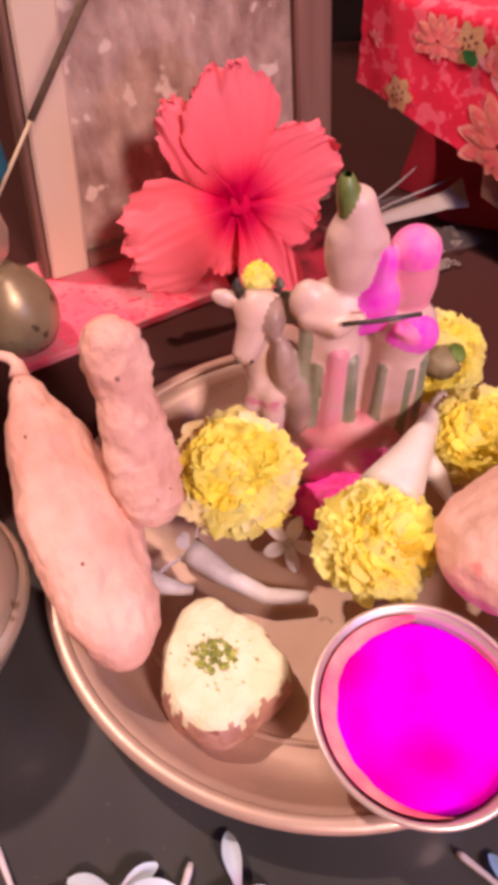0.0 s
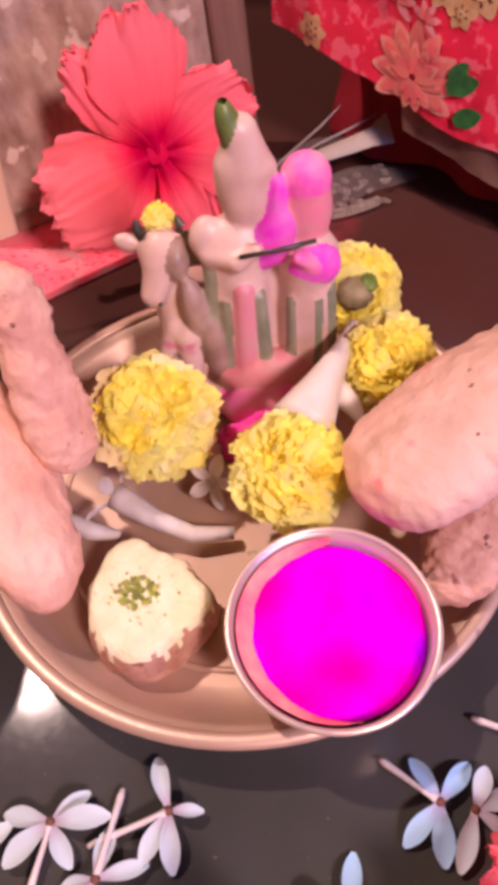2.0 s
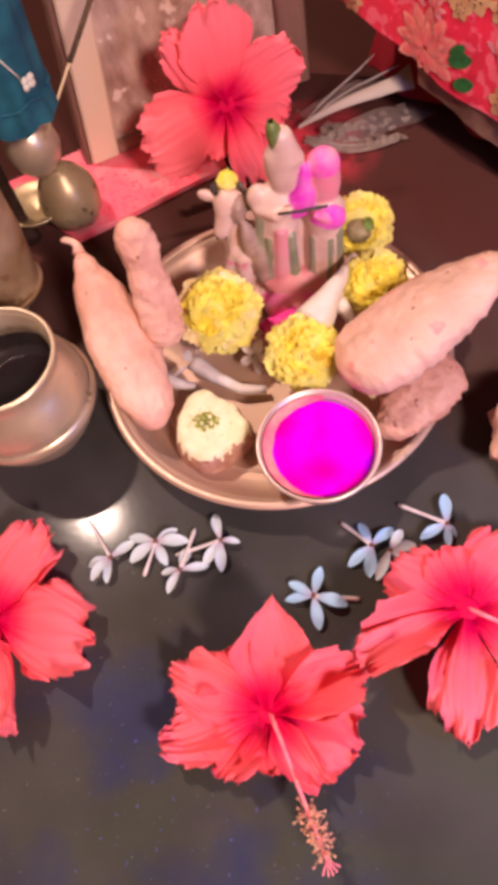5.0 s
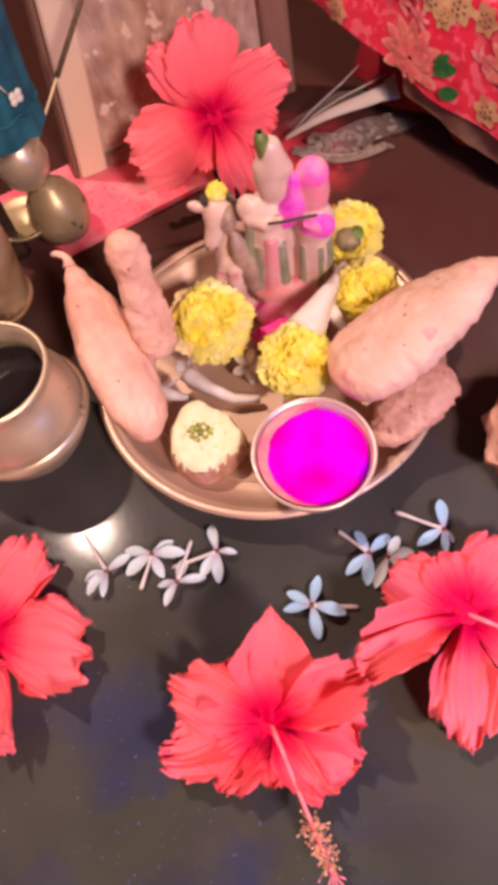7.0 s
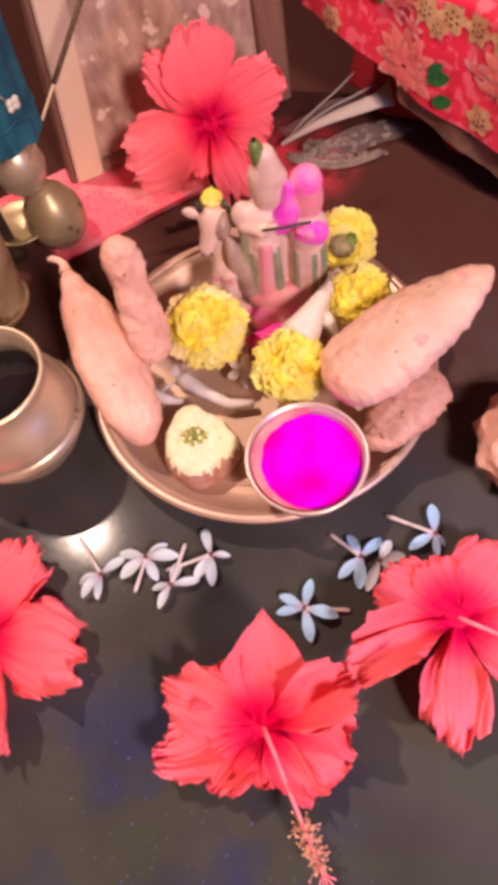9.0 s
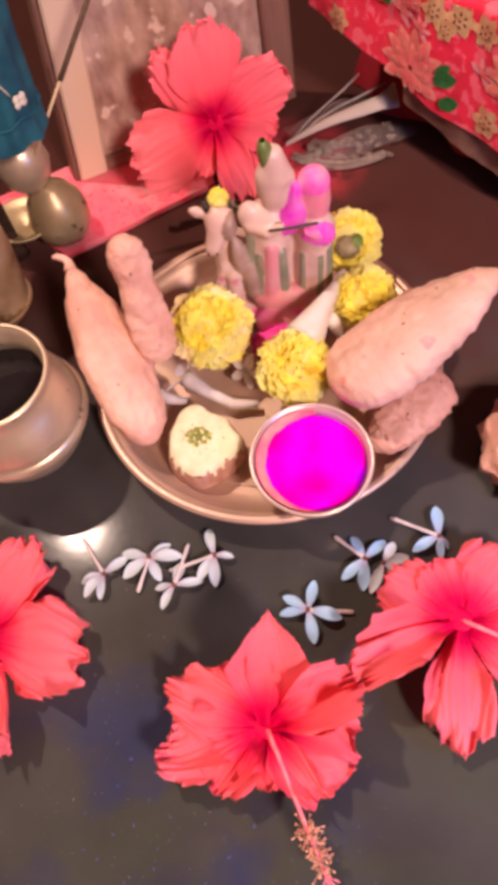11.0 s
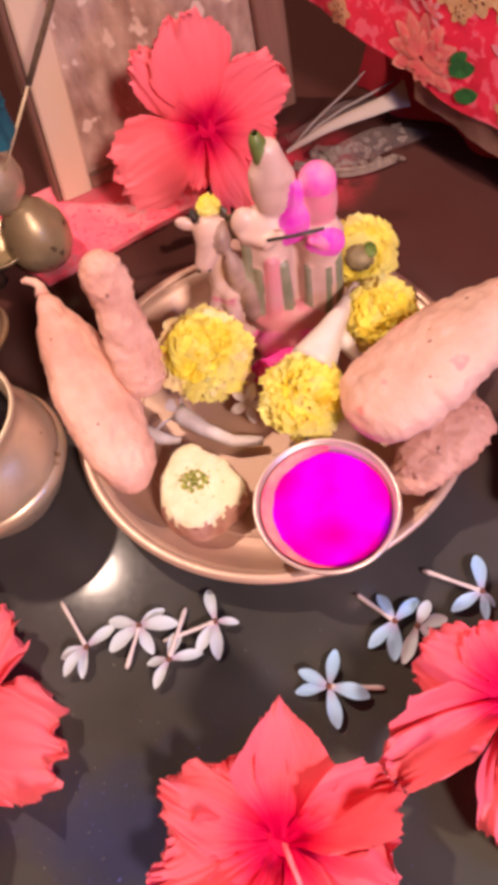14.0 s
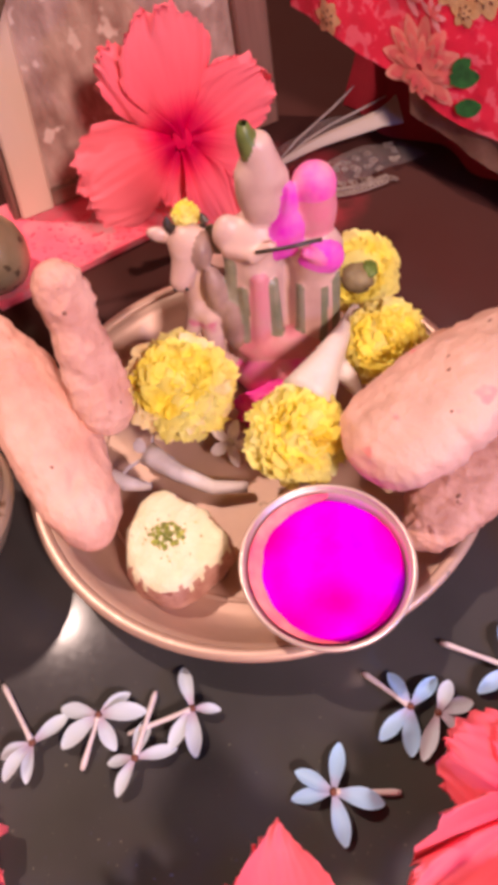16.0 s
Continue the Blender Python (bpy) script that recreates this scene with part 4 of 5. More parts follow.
# ---------------------------------------------------------------- hibiscus
def hib_petal(L, fan, e0, e1, ruffle, seed, fold=0.0, point=0.0, low=-1.0):
    """A spoon-shaped petal along +x: narrow root, broad rounded and fringed blade; it rises at e0 degrees and ends at e1."""
    nu, nv, V = 45, 34, []
    W = L * math.sin(radians(fan)) * 0.80
    xs, zs = [0.0], [0.0]
    for j in range(1, 101):
        e = radians(e0 + (e1 - e0) * j / 100)
        xs.append(xs[-1] + math.cos(e) / 100)
        zs.append(zs[-1] + math.sin(e) / 100)
    for j in range(nv):
        s = 1 - (1 - j / (nv - 1)) ** 1.6
        k = 0.60 - 0.16 * point
        if s < k:
            q = s / k
            wid = 0.20 + 0.80 * q * q * (3 - 2 * q)
        else:
            wid = math.sqrt(max(1 - ((s - k) / (1 - k)) ** (2.0 - 0.9 * point), 0.0)) ** (1 + 0.8 * point)
        wid = max(wid, 0.015)
        for i in range(nu):
            t = (i - nu // 2) / (nu // 2)
            rim = max(abs(t) ** 3, max(s - 0.80, 0) * 5) * min(s * 2, 1)
            b = t * wid * 3.0 + s * 2.0
            fringe = 1 + rim * (1 - 0.75 * point) * (0.13 * noise.noise((b * 1.3 + seed * 5, s * 2, 2.2)) + 0.065 * noise.noise((b * 6 + seed, s * 8, 5.1)))
            u = min(s * fringe, 1.0)
            x = L * (xs[min(int(u * 100), 100)] + (s * fringe - u) + (u * 100 - int(u * 100)) * 0.01 * math.cos(radians(e1)))
            y = W * wid * t * fringe + 0.06 * L * math.sin(seed * 2.1) * s * s
            z = L * zs[min(int(u * 100), 100)]
            z += ruffle * L * (0.55 * s * noise.noise((t * 1.1 + seed * 2, s * 1.5, 0.7)) + 0.75 * rim * noise.noise((b * 1.1 + seed, t * 1.2, 4.0)) + 0.30 * rim * noise.noise((b * 3.2 + seed, 1.0, 7.0)) + 0.10 * min(s * 1.6, 1) * noise.noise((t * 5.5 + seed * 3, s * 1.2, 9.0)))
            z += (fold * abs(t) ** 2.0 * wid + 0.05 * math.cos(t * 3.0) * (1 - s)) * L
            V.append((x, y, max(z, low)))
    return V, grid_faces(nu, nv)


def hibiscus(m, petals, style, label, seed, calyx=True):
    ob = thing("hibiscus", m, label, "flower", "red hibiscus flowers")
    flat = m.to_3x3()[2][2] > 0.9
    for k, (az, L, fan, e0, e1, ruffle, fold, *more) in enumerate(petals):
        p = link_mesh("petal", *hib_petal(L, fan, e0, e1, ruffle, seed + 1.7 * k, fold, more[0] if more else 0.0, -0.0050 if flat else -1.0), M["hibiscus"], ob)
        p.matrix_basis = pose(0, 0, 0.0005 * k, 7, 0, az)
    link_mesh("throat", *blob((0.0056, 0.0056, 0.0007), (0, 0, 0.0046), None, 0.2, 2, seed, 18, 10), M["hib_throat"], ob, "deep crimson throat")
    if style:
        az, L, el, droop = style
        a = radians(az)
        pts = []
        for j in range(9):
            s = j / 8
            pts.append((L * s * math.cos(a) * math.cos(radians(el)), L * s * math.sin(a) * math.cos(radians(el)), 0.004 + L * (s * math.sin(radians(el)) - droop * s * s)))
        st = link_mesh("style", *tube(pts, [0.0012 - 0.0004 * j / 8 for j in range(9)], 8), M["hib_style"], ob, "long pink style")
        rng = random.Random(seed)
        bits = []
        for k in range(110):
            s = rng.uniform(0.70, 0.97)
            j = s * 8
            p0, p1 = Vector(pts[int(j)]), Vector(pts[min(int(j) + 1, 8)])
            c = p0.lerp(p1, j - int(j))
            d = Vector((rng.gauss(0, 1), rng.gauss(0, 1), rng.gauss(0, 1))).normalized()
            e = c + d * rng.uniform(0.003, 0.0078)
            e.z = max(e.z, -m.translation.z + 0.0006) if m.to_3x3()[2][2] > 0.9 else e.z
            bits.append(tube([c, e], 0.00018, 4))
            bits.append(blob((0.0006, 0.0006, 0.0005), e, None, 0.2, 2, k, 6, 4))
        link_mesh("anther_tuft", *joined(bits), M["anther"], st, "fine threads tipped with yellow anthers")
        tips = [tube([pts[-1], (pts[-1][0] + 0.006 * math.cos(a + q), pts[-1][1] + 0.006 * math.sin(a + q), pts[-1][2] + 0.001)], 0.0004, 5) for q in (-0.7, -0.3, 0.05, 0.4, 0.8)]
        link_mesh("stigma", *joined(tips), M["hib_style"], st)
    if calyx:
        link_mesh("calyx", *lathe([(0.0, -0.010), (0.003, -0.009), (0.005, -0.004), (0.0045, 0.001), (0.0, 0.002)], 14), M["green"], ob, "green calyx")
    return ob


FR = "red hibiscus flower lying open on the dark floor"
hibiscus(pose(-0.0008, -0.1955, 0.0100), [(272, 0.027, 34, 0, -22, 0.16, 0.0), (128, 0.036, 34, 16, -6, 0.22, 0.0), (164, 0.051, 23, 22, -14, 0.36, 0.08), (194, 0.051, 22, 18, -16, 0.44, 0.15), (232, 0.035, 26, 18, -14, 0.40, 0.15),
                                    (338, 0.041, 44, 12, -14, 0.30, 0.0), (306, 0.036, 19, 20, -12, 0.34, 0.30), (52, 0.031, 26, 24, 0, 0.20, 0.0), (22, 0.048, 21, 34, -2, 0.42, 0.45), (104, 0.044, 10, 30, 30, 0.30, 0.20), (88, 0.056, 26, 34, 42, 0.08, 0.22, 1.0)],
         (-67, 0.066, 20, 0.30), "red hibiscus flower with a long style on the floor", 2.0)
hibiscus(pose(0.0915, -0.1485, 0.0105), [(335, 0.055, 30, 12, -12, 0.3, 0), (52, 0.046, 30, 16, -8, 0.3, 0), (262, 0.057, 20, 10, -10, 0.30, 0.05), (206, 0.060, 17, 20, -10, 0.40, 0.25),
                                    (152, 0.040, 34, 18, -4, 0.24, 0), (108, 0.030, 34, 18, -4, 0.24, 0.1)], (-28, 0.060, 14, 0.16), FR, 7.0)
hibiscus(pose(-0.1430, -0.1530, 0.0105), [(-8, 0.054, 37, 14, -8, 0.32, 0), (66, 0.053, 25, 20, -4, 0.30, 0), (-66, 0.057, 15, 12, -14, 0.36, 0.2), (122, 0.050, 40, 12, -10, 0.3, 0),
                                     (195, 0.052, 44, 12, -10, 0.3, 0)], (210, 0.055, 10, 0.12), "red hibiscus flower in front of the brass pot", 11.0)
BK = Matrix(((0.94, -0.12, 0.32), (0.33, 0.30, -0.90), (0.0, 0.95, 0.30))).to_4x4()
BK.translation = (-0.0305, 0.1665, 0.0520)
hibiscus(BK, [(338, 0.044, 26, 4, -4, 0.16, 0), (240, 0.036, 22, 4, 0, 0.16, 0), (24, 0.054, 27, 10, -8, 0.18, 0.05), (190, 0.060, 32, 14, 0, 0.12, 0), (286, 0.054, 20, 16, 6, 0.18, 0.15), (122, 0.058, 18, 12, 0, 0.14, 0), (92, 0.062, 29, 20, 2, 0.12, 0)], None,
         "large red hibiscus flower standing against the picture frame", 5.0, False)


# ---------------------------------------------------------------- small white blossoms on the floor
BLOSSOMS = [
    ((-0.0867, -0.1197), [(-160, 0.0127), (-127, 0.0152), (-95, 0.0133), (40, 0.015)], (125, 0.0268)),
    ((-0.0631, -0.1114), [(166, 0.016), (-142, 0.0167), (36, 0.0131), (2, 0.0174), (-62, 0.0135)], (-107, 0.0185)),
    ((-0.0488, -0.1265), [(-175, 0.0107), (-117, 0.0134), (77, 0.0138), (11, 0.0147)], (76, 0.0239)),
    ((-0.0285, -0.1110), [(105, 0.0162), (-3, 0.0102), (-87, 0.0159), (-123, 0.0153)], (-164, 0.0249)),
    ((0.0197, -0.1403), [(150, 0.0144), (-175, 0.0145), (77, 0.0164), (-15, 0.0171), (-81, 0.0165)], (-2, 0.0227)),
    ((0.0495, -0.1143), [(114, 0.0142), (42, 0.0157), (-140, 0.0156), (-96, 0.0161)], (138, 0.0202)),
    ((0.0588, -0.1169), [(60, 0.0132), (15, 0.0139), (-45, 0.0105), (-117, 0.0168)], None),
    ((0.0881, -0.1031), [(88, 0.0173), (-152, 0.0154), (-52, 0.008), (-90, 0.0121)], (153, 0.0262)),
]


def blossom(centre, petals, stem, seed, blue):
    ob = thing("blossom", pose(*centre, 0.0052), "small tubular blossom, pale blue as lit, dropped on the floor" if blue else "small tubular blossom, greyish-white as lit, dropped on the floor", "flower", "small blossoms on the floor")
    rng = random.Random(seed)
    for k, (az, L) in enumerate(petals):
        nu, nv, V = 7, 10, []
        wd, lift, tip = L * rng.uniform(0.165, 0.215), rng.uniform(-0.10, 0.16), rng.uniform(0.0005, 0.0030)
        for j in range(nv):
            s = j / (nv - 1)
            w = wd * (math.sin(math.pi * (0.06 + 0.90 * s ** 1.3)) ** 0.75)
            for i in range(nu):
                t = (i - 3) / 3
                z = L * lift * math.sin(s * 2.6) - (0.0052 - tip) * s * s * 0.8 + 0.0012 * t * t * math.sin(s * 3)
                V.append((L * (0.05 + 0.95 * s), w * t, max(z, -0.0048)))
        p = link_mesh("petal", V, grid_faces(nu, nv), M["blue_lit_petal" if blue else "jasmine"], ob)
        p.matrix_basis = pose(0, 0, 0, 0, 0, az)
    az, L = stem or (petals[0][0] + 180, 0.006)
    a = radians(az)
    pts = [(L * s * math.cos(a), L * s * math.sin(a), -0.0034 * s) for s in (0, 0.15, 0.5, 0.9, 1.0)]
    link_mesh("floral_tube", *tube(pts, [0.0013, 0.0010, 0.0009, 0.0012, 0.0008], 8), M["jasmine_tube"], ob)
    link_mesh("throat", *blob((0.0014, 0.0014, 0.0010), (0, 0, 0.0004), None, 0.1, 2, seed, 10, 6), M["print_dark"], ob, "dark violet throat")


for k, (c, ps, st) in enumerate(BLOSSOMS):
    blossom(c, ps, st, 40 + k, k in (4, 5, 7))


# ---------------------------------------------------------------- brass pot with water
POT = (-0.1370, -0.0375)
pot = thing("brass_pot", pose(*POT, 0), "squat brass water pot with ringed belly and flared rim", "pot")
foot = [(0.0, 0.001), (0.0235, 0.001), (0.0250, 0.0025), (0.0265, 0.006), (0.0330, 0.0160), (0.0378, 0.0260), (0.0398, 0.0315)]
ring = [(0.0399, 0.0310), (0.0408, 0.0330), (0.0410, 0.0355), (0.0402, 0.0378), (0.0388, 0.0388)]
upper = [(0.0386, 0.0386), (0.0384, 0.0400), (0.0386, 0.0418), (0.0378, 0.0450), (0.0352, 0.0510), (0.0318, 0.0568), (0.0292, 0.0610), (0.0286, 0.0634), (0.0292, 0.0668), (0.0306, 0.0705), (0.0314, 0.0725)]
inside = [(0.0302, 0.0725), (0.0290, 0.0690), (0.0276, 0.0650), (0.0270, 0.0625), (0.0288, 0.0580), (0.0335, 0.0460)]
link_mesh("lower_belly", *lathe(foot, 72), M["brass"], pot)
link_mesh("belly_ring", *lathe(ring, 72), M["brass"], pot, "raised ring round the belly")
link_mesh("shoulder", *lathe(upper + inside, 72), M["brass"], pot)
link_mesh("rim", *lathe([(0.0308 + 0.0013 * math.cos(a), 0.0728 + 0.0011 * math.sin(a)) for a in [k * math.pi / 4 for k in range(9)]], 72), M["brass"], pot, "bright flared rim")
wat = thing("water", pose(*POT, 0.0525), "dark still water inside the brass pot", "water")
link_mesh("surface", *lathe([(0.0, 0.0), (0.0308, 0.0)], 48), M["water"], wat)


# ---------------------------------------------------------------- card, picture frame, packet
U = Vector((0.9023, 0.4311, 0))
N = Vector((-0.4311, 0.9023, 0))
card = thing("card_base", pose(0, 0, 0), "flat card smeared with coral pink powder under the picture frame", "card")
link_mesh("sheet", *slab([(-0.1358, 0.1032), (-0.0360, 0.1632), (-0.0580, 0.2400), (-0.1990, 0.1600)], 0.0003, 0.0045), M["card"], card, smooth=False)
rng = random.Random(3)
bits = []
for k in range(260):
    a, b = rng.random(), rng.random() ** 1.5
    p = Vector((-0.122, 0.1125, 0)).lerp(Vector((-0.042, 0.1610, 0)), a) + N * (0.002 + 0.055 * b)
    s = rng.uniform(0.0003, 0.0011)
    bits.append(blob((s * 1.4, s, s * 0.5), (p.x, p.y, 0.0046), None, 0.4, 2, k, 6, 4))
link_mesh("powder_dust", *joined(bits), M["pinkpowder"], card, "coral pink powder grains")["kind"] = "stuff"

fm = Matrix((U, N, Vector((0, 0, 1)))).transposed().to_4x4()
fm.translation = (-0.1333, 0.1778, 0.0046)
pf = thing("picture_frame", fm @ pose(0, 0, 0, -6, 0, 0), "old cream picture frame with a faded embossed print, leaning back", "picture frame")


def strip(x0, x1, z0, z1, y0, y1, x0t=None, x1t=None):
    """A moulding bar, its front edges rounded; its top may lean to a side."""
    x0t, x1t = x0 if x0t is None else x0t, x1 if x1t is None else x1t
    b = 0.0015
    V, F = [], []
    for z, xa, xb in ((z0, x0, x1), (z1, x0t, x1t)):
        V += [(xa, y1, z), (xa, y0 + b, z), (xa + b, y0, z), (xb - b, y0, z), (xb, y0 + b, z), (xb, y1, z)]
    F = [(i, (i + 1) % 6, 6 + (i + 1) % 6, 6 + i) for i in range(6)] + [(5, 4, 3, 2, 1, 0), (6, 7, 8, 9, 10, 11)]
    return V, F


link_mesh("print", *strip(0.018, 0.152, 0.006, 0.240, 0.001, 0.004, 0.044, 0.152), M["print"], pf, "faded mottled silver-brown print", smooth=False)
link_mesh("side_moulding", *strip(-0.002, 0.0185, 0.0, 0.250, -0.005, 0.010, 0.028, 0.050), M["frame"], pf, "cream side moulding", smooth=False)
link_mesh("edge_strip", *strip(-0.0065, -0.0022, 0.0, 0.250, -0.003, 0.011, 0.0235, 0.0278), M["frame_dark"], pf, "thin brown outer edge", smooth=False)
link_mesh("side_moulding", *strip(0.1505, 0.172, 0.0, 0.250, -0.005, 0.010), M["frame_dark"], pf, "brown side moulding", smooth=False)
link_mesh("bottom_moulding", *strip(0.0190, 0.1500, 0.0, 0.0085, -0.004, 0.010), M["frame_mid"], pf, "brown bottom moulding", smooth=False)
link_mesh("backing", *strip(0.0, 0.170, 0.001, 0.248, 0.0112, 0.014, 0.028, 0.17), M["frame_dark"], pf, "dark backing board", smooth=False)

pk = thing("plastic_packet", pose(0, 0, 0), "crumpled clear plastic packet with a folded seal and lacy edge", "packet")


def packet_sheet(o, u, v, hu, hv, z0, rise, seed, nu=26, nv=18, wave=0.004):
    V = []
    for j in range(nv):
        for i in range(nu):
            a, b = i / (nu - 1), j / (nv - 1)
            p = Vector(o) + Vector(u) * a * hu + Vector(v) * b * hv
            z = z0 + rise * math.sin(math.pi * a) * math.sin(math.pi * b) + wave * (0.5 + noise.noise((a * 4 + seed, b * 5, seed)))
            V.append((p.x, p.y, max(z, 0.0012)))
    return V, grid_faces(nu, nv)


link_mesh("film", *packet_sheet((0.0160, 0.1860, 0), (0.93, 0.37, 0), (0.37, -0.30, 0), 0.085, 0.050, 0.002, 0.012, 2, wave=0.002), M["film"], pk)
strapV = []
for q in range(15):
    w = q / 14
    c0 = Vector((0.0150, 0.1880, 0.0120)).lerp(Vector((0.0930, 0.2110, 0.0300)), w) + Vector((0, 0, 0.0022 * math.sin(w * 5.0)))
    wd = 0.0012 + 0.0045 * w ** 0.8 + 0.0030 * max(w - 0.86, 0) / 0.14
    for t, lift in ((-1, 0.0), (-0.6, 0.0010), (-0.1, 0.0004), (0.3, 0.0013), (0.7, 0.0008), (1, 0.0)):
        strapV.append(c0 + Vector((-0.22, 0.70, 0.62)) * wd * t + Vector((0, -0.6, 0.8)) * lift)
link_mesh("seal", strapV, grid_faces(6, 15), M["film_strap"], pk, "flat folded cream seal")
for k, (dy, dz) in enumerate(((0.010, 0.0035), (0.017, 0.0060))):
    a0, b0 = Vector((0.0200, 0.1905, 0.0130)), Vector((0.0860 - 0.018 * k, 0.2090 + dy, 0.0300 + dz))
    mids = [a0.lerp(b0, w) + Vector((0, 0.003 * math.sin(w * 3), 0.002 * math.sin(w * 5 + k))) for w in (0, 0.25, 0.5, 0.75, 1)]
    link_mesh("fold", *tube(mids, [0.0003, 0.0007, 0.0006, 0.0007, 0.0004], 6), M["film_dense"], pk)
link_mesh("upper_film", *packet_sheet((0.0200, 0.1900, 0), (0.91, 0.40, 0), (-0.30, 0.62, 0), 0.070, 0.022, 0.012, 0.010, 5, wave=0.003), M["film"], pk)
lace = []
rng = random.Random(12)
for k in range(70):
    u, v = rng.random(), rng.random()
    x, y = 0.030 + 0.062 * u, 0.1830 + 0.020 * u * v + 0.010 * v - 0.006 * math.sin(math.pi * u)
    r = rng.uniform(0.0010, 0.0020)
    lace.append(lathe([(r, 0.0), (r + 0.0005, 0.0005), (r, 0.0009), (r - 0.0005, 0.0005), (r, 0.0)], 10, (x, y, 0.0015 + 0.007 * v)))
for k in range(26):
    s = k / 25
    x, y = 0.020 + 0.062 * s, 0.1850 - 0.010 * math.sin(math.pi * s) - 0.004 * s
    lace.append(lathe([(0.0016, 0.0012), (0.0024, 0.0020), (0.0016, 0.0026), (0.0010, 0.0020)], 10, (x, y, 0.0)))
    lace.append(lathe([(0.0012, 0.0012), (0.0018, 0.0020), (0.0012, 0.0026), (0.0007, 0.0020)], 10, (x + 0.001, y + 0.004, 0.0006)))
link_mesh("lacy_edge", *joined(lace), M["lace"], pk, "silvery lacy edge")


# ---------------------------------------------------------------- stool with printed red cloth hanging over its front
EU = Vector((0.68715, -0.72652, 0))
EN = Vector((0.72652, 0.68715, 0))
SM = Matrix((EU, EN, Vector((0, 0, 1)))).transposed().to_4x4()
SM.translation = (0.0330, 0.2488, 0)
st = thing("low_stool", SM, "low dark wooden stool under the red cloth", "stool")
link_mesh("seat", *box(0.004, 0.330, 0.006, 0.300, 0.084, 0.116), M["wood"], st, smooth=False)
for x in (0.030, 0.300):
    for y in (0.085, 0.275):
        link_mesh("leg", *lathe([(0.0, 0.0), (0.011, 0.0), (0.013, 0.01), (0.010, 0.04), (0.014, 0.0845)], 16, (x, y, 0)), M["wood"], st)
cl = thing("printed_cloth", SM, "bright red cloth printed with pink and gold flowers hanging over stool", "cloth")
HEM = ((-0.01, 0.0725), (0.0, 0.0720), (0.027, 0.0690), (0.050, 0.0625), (0.077, 0.0570), (0.102, 0.0510), (0.120, 0.0458), (0.147, 0.0448), (0.20, 0.0420), (0.34, 0.0380))


def hem_z(x):
    return float(np.interp(x, [h[0] for h in HEM], [h[1] for h in HEM])) + 0.0008 * noise.noise((x * 60, 3, 1))


def face_y(x, z):
    """How far the hanging face stands before or behind the seat's front plane: soft vertical folds."""
    return -0.0002 + 0.0022 * noise.noise((x * 26, z * 9, 1.0)) + 0.0008 * noise.noise((x * 80, z * 40, 2.0)) + 0.0012 * math.sin(x * 95 + z * 14)


def cloth():
    nu, V = 120, []
    rows = [("f", k / 24) for k in range(25)] + [("e", 0.33), ("e", 0.66), ("e", 1.0)] + [("t", k / 12) for k in range(1, 13)]
    for kind, k in rows:
        for i in range(nu):
            x = 0.334 * i / (nu - 1)
            edge = 0.0016 * noise.noise((k * 9, 4, 2)) if i == 0 else 0
            if kind == "f":
                z = hem_z(x) + (0.1160 - hem_z(x)) * k
                V.append((x + edge, face_y(x, z), z))
            elif kind == "e":
                y0 = face_y(x, 0.1160)
                V.append((x + edge, y0 + 0.004 * (1 - math.cos(k * math.pi / 2)), 0.1160 + 0.0030 * math.sin(k * math.pi / 2)))
            else:
                V.append((x + edge, face_y(x, 0.1160) * (1 - k) + 0.004 + 0.300 * k, 0.1190 + 0.0012 * noise.noise((x * 24, k * 9, 1.0))))
    return V, grid_faces(nu, len(rows))


link_mesh("fabric", *cloth(), M["redcloth"], cl)
# dusty brown lining below the hem
V = []
for j in range(8):
    for i in range(70):
        x = 0.083 + 0.240 * i / 69
        low = 0.040 - 0.012 * min((x - 0.083) / 0.055, 1.3) + 0.0014 * noise.noise((x * 90, 1, 4))
        top = hem_z(x) + 0.0030
        z = top + (low - top) * j / 7
        V.append((x + 0.003 * j / 7 * (1 if i == 0 else 0), 0.0030 + face_y(x, z) * 0.6 + 0.0012 * math.sin(x * 130), z))
link_mesh("lining", V, grid_faces(70, 8), M["lining"], cl, "dusty brown lining below the hem")
V = []
for j in range(10):
    for i in range(50):
        x = 0.012 + 0.150 * i / 49
        V.append((x, 0.052 + 0.006 * math.sin(x * 90) + 0.004 * noise.noise((x * 40, j * 0.4, 3)) - 0.0022 * j, 0.0840 - 0.0830 * j / 9))
link_mesh("hanging_flap", V, grid_faces(50, 10), M["shaded_red"], cl, "plain red inner flap below the stool, shade in its colour")


def motif(cx, cz, size, kinds):
    """A printed flower on the hanging face: layers of pointed petals as thin pieces that follow its folds. Each layer: petals, first and last angle, reach."""
    for mname, n, a0, a1, r0, r1, wd, lift in kinds:
        pieces = []
        for k in range(n):
            a = radians(a0 + (a1 - a0) * k / max(n - 1, 1))
            V = []
            for j in range(7):
                s = j / 6
                r = size * (r0 + (r1 - r0) * s)
                w = size * wd * math.sin(math.pi * (0.10 + 0.87 * s)) ** 0.75
                for q in (-1, -0.4, 0.4, 1):
                    x, z = cx + r * math.cos(a) - w * q * math.sin(a), cz + r * math.sin(a) + w * q * math.cos(a)
                    z = min(z, 0.1155)
                    V.append((x, face_y(x, z) - lift, z))
            pieces.append((V, grid_faces(4, 7)))
        link_mesh("printed_flower" if mname != "print_green" else "printed_leaf", *joined(pieces), M[mname], cl, smooth=True)


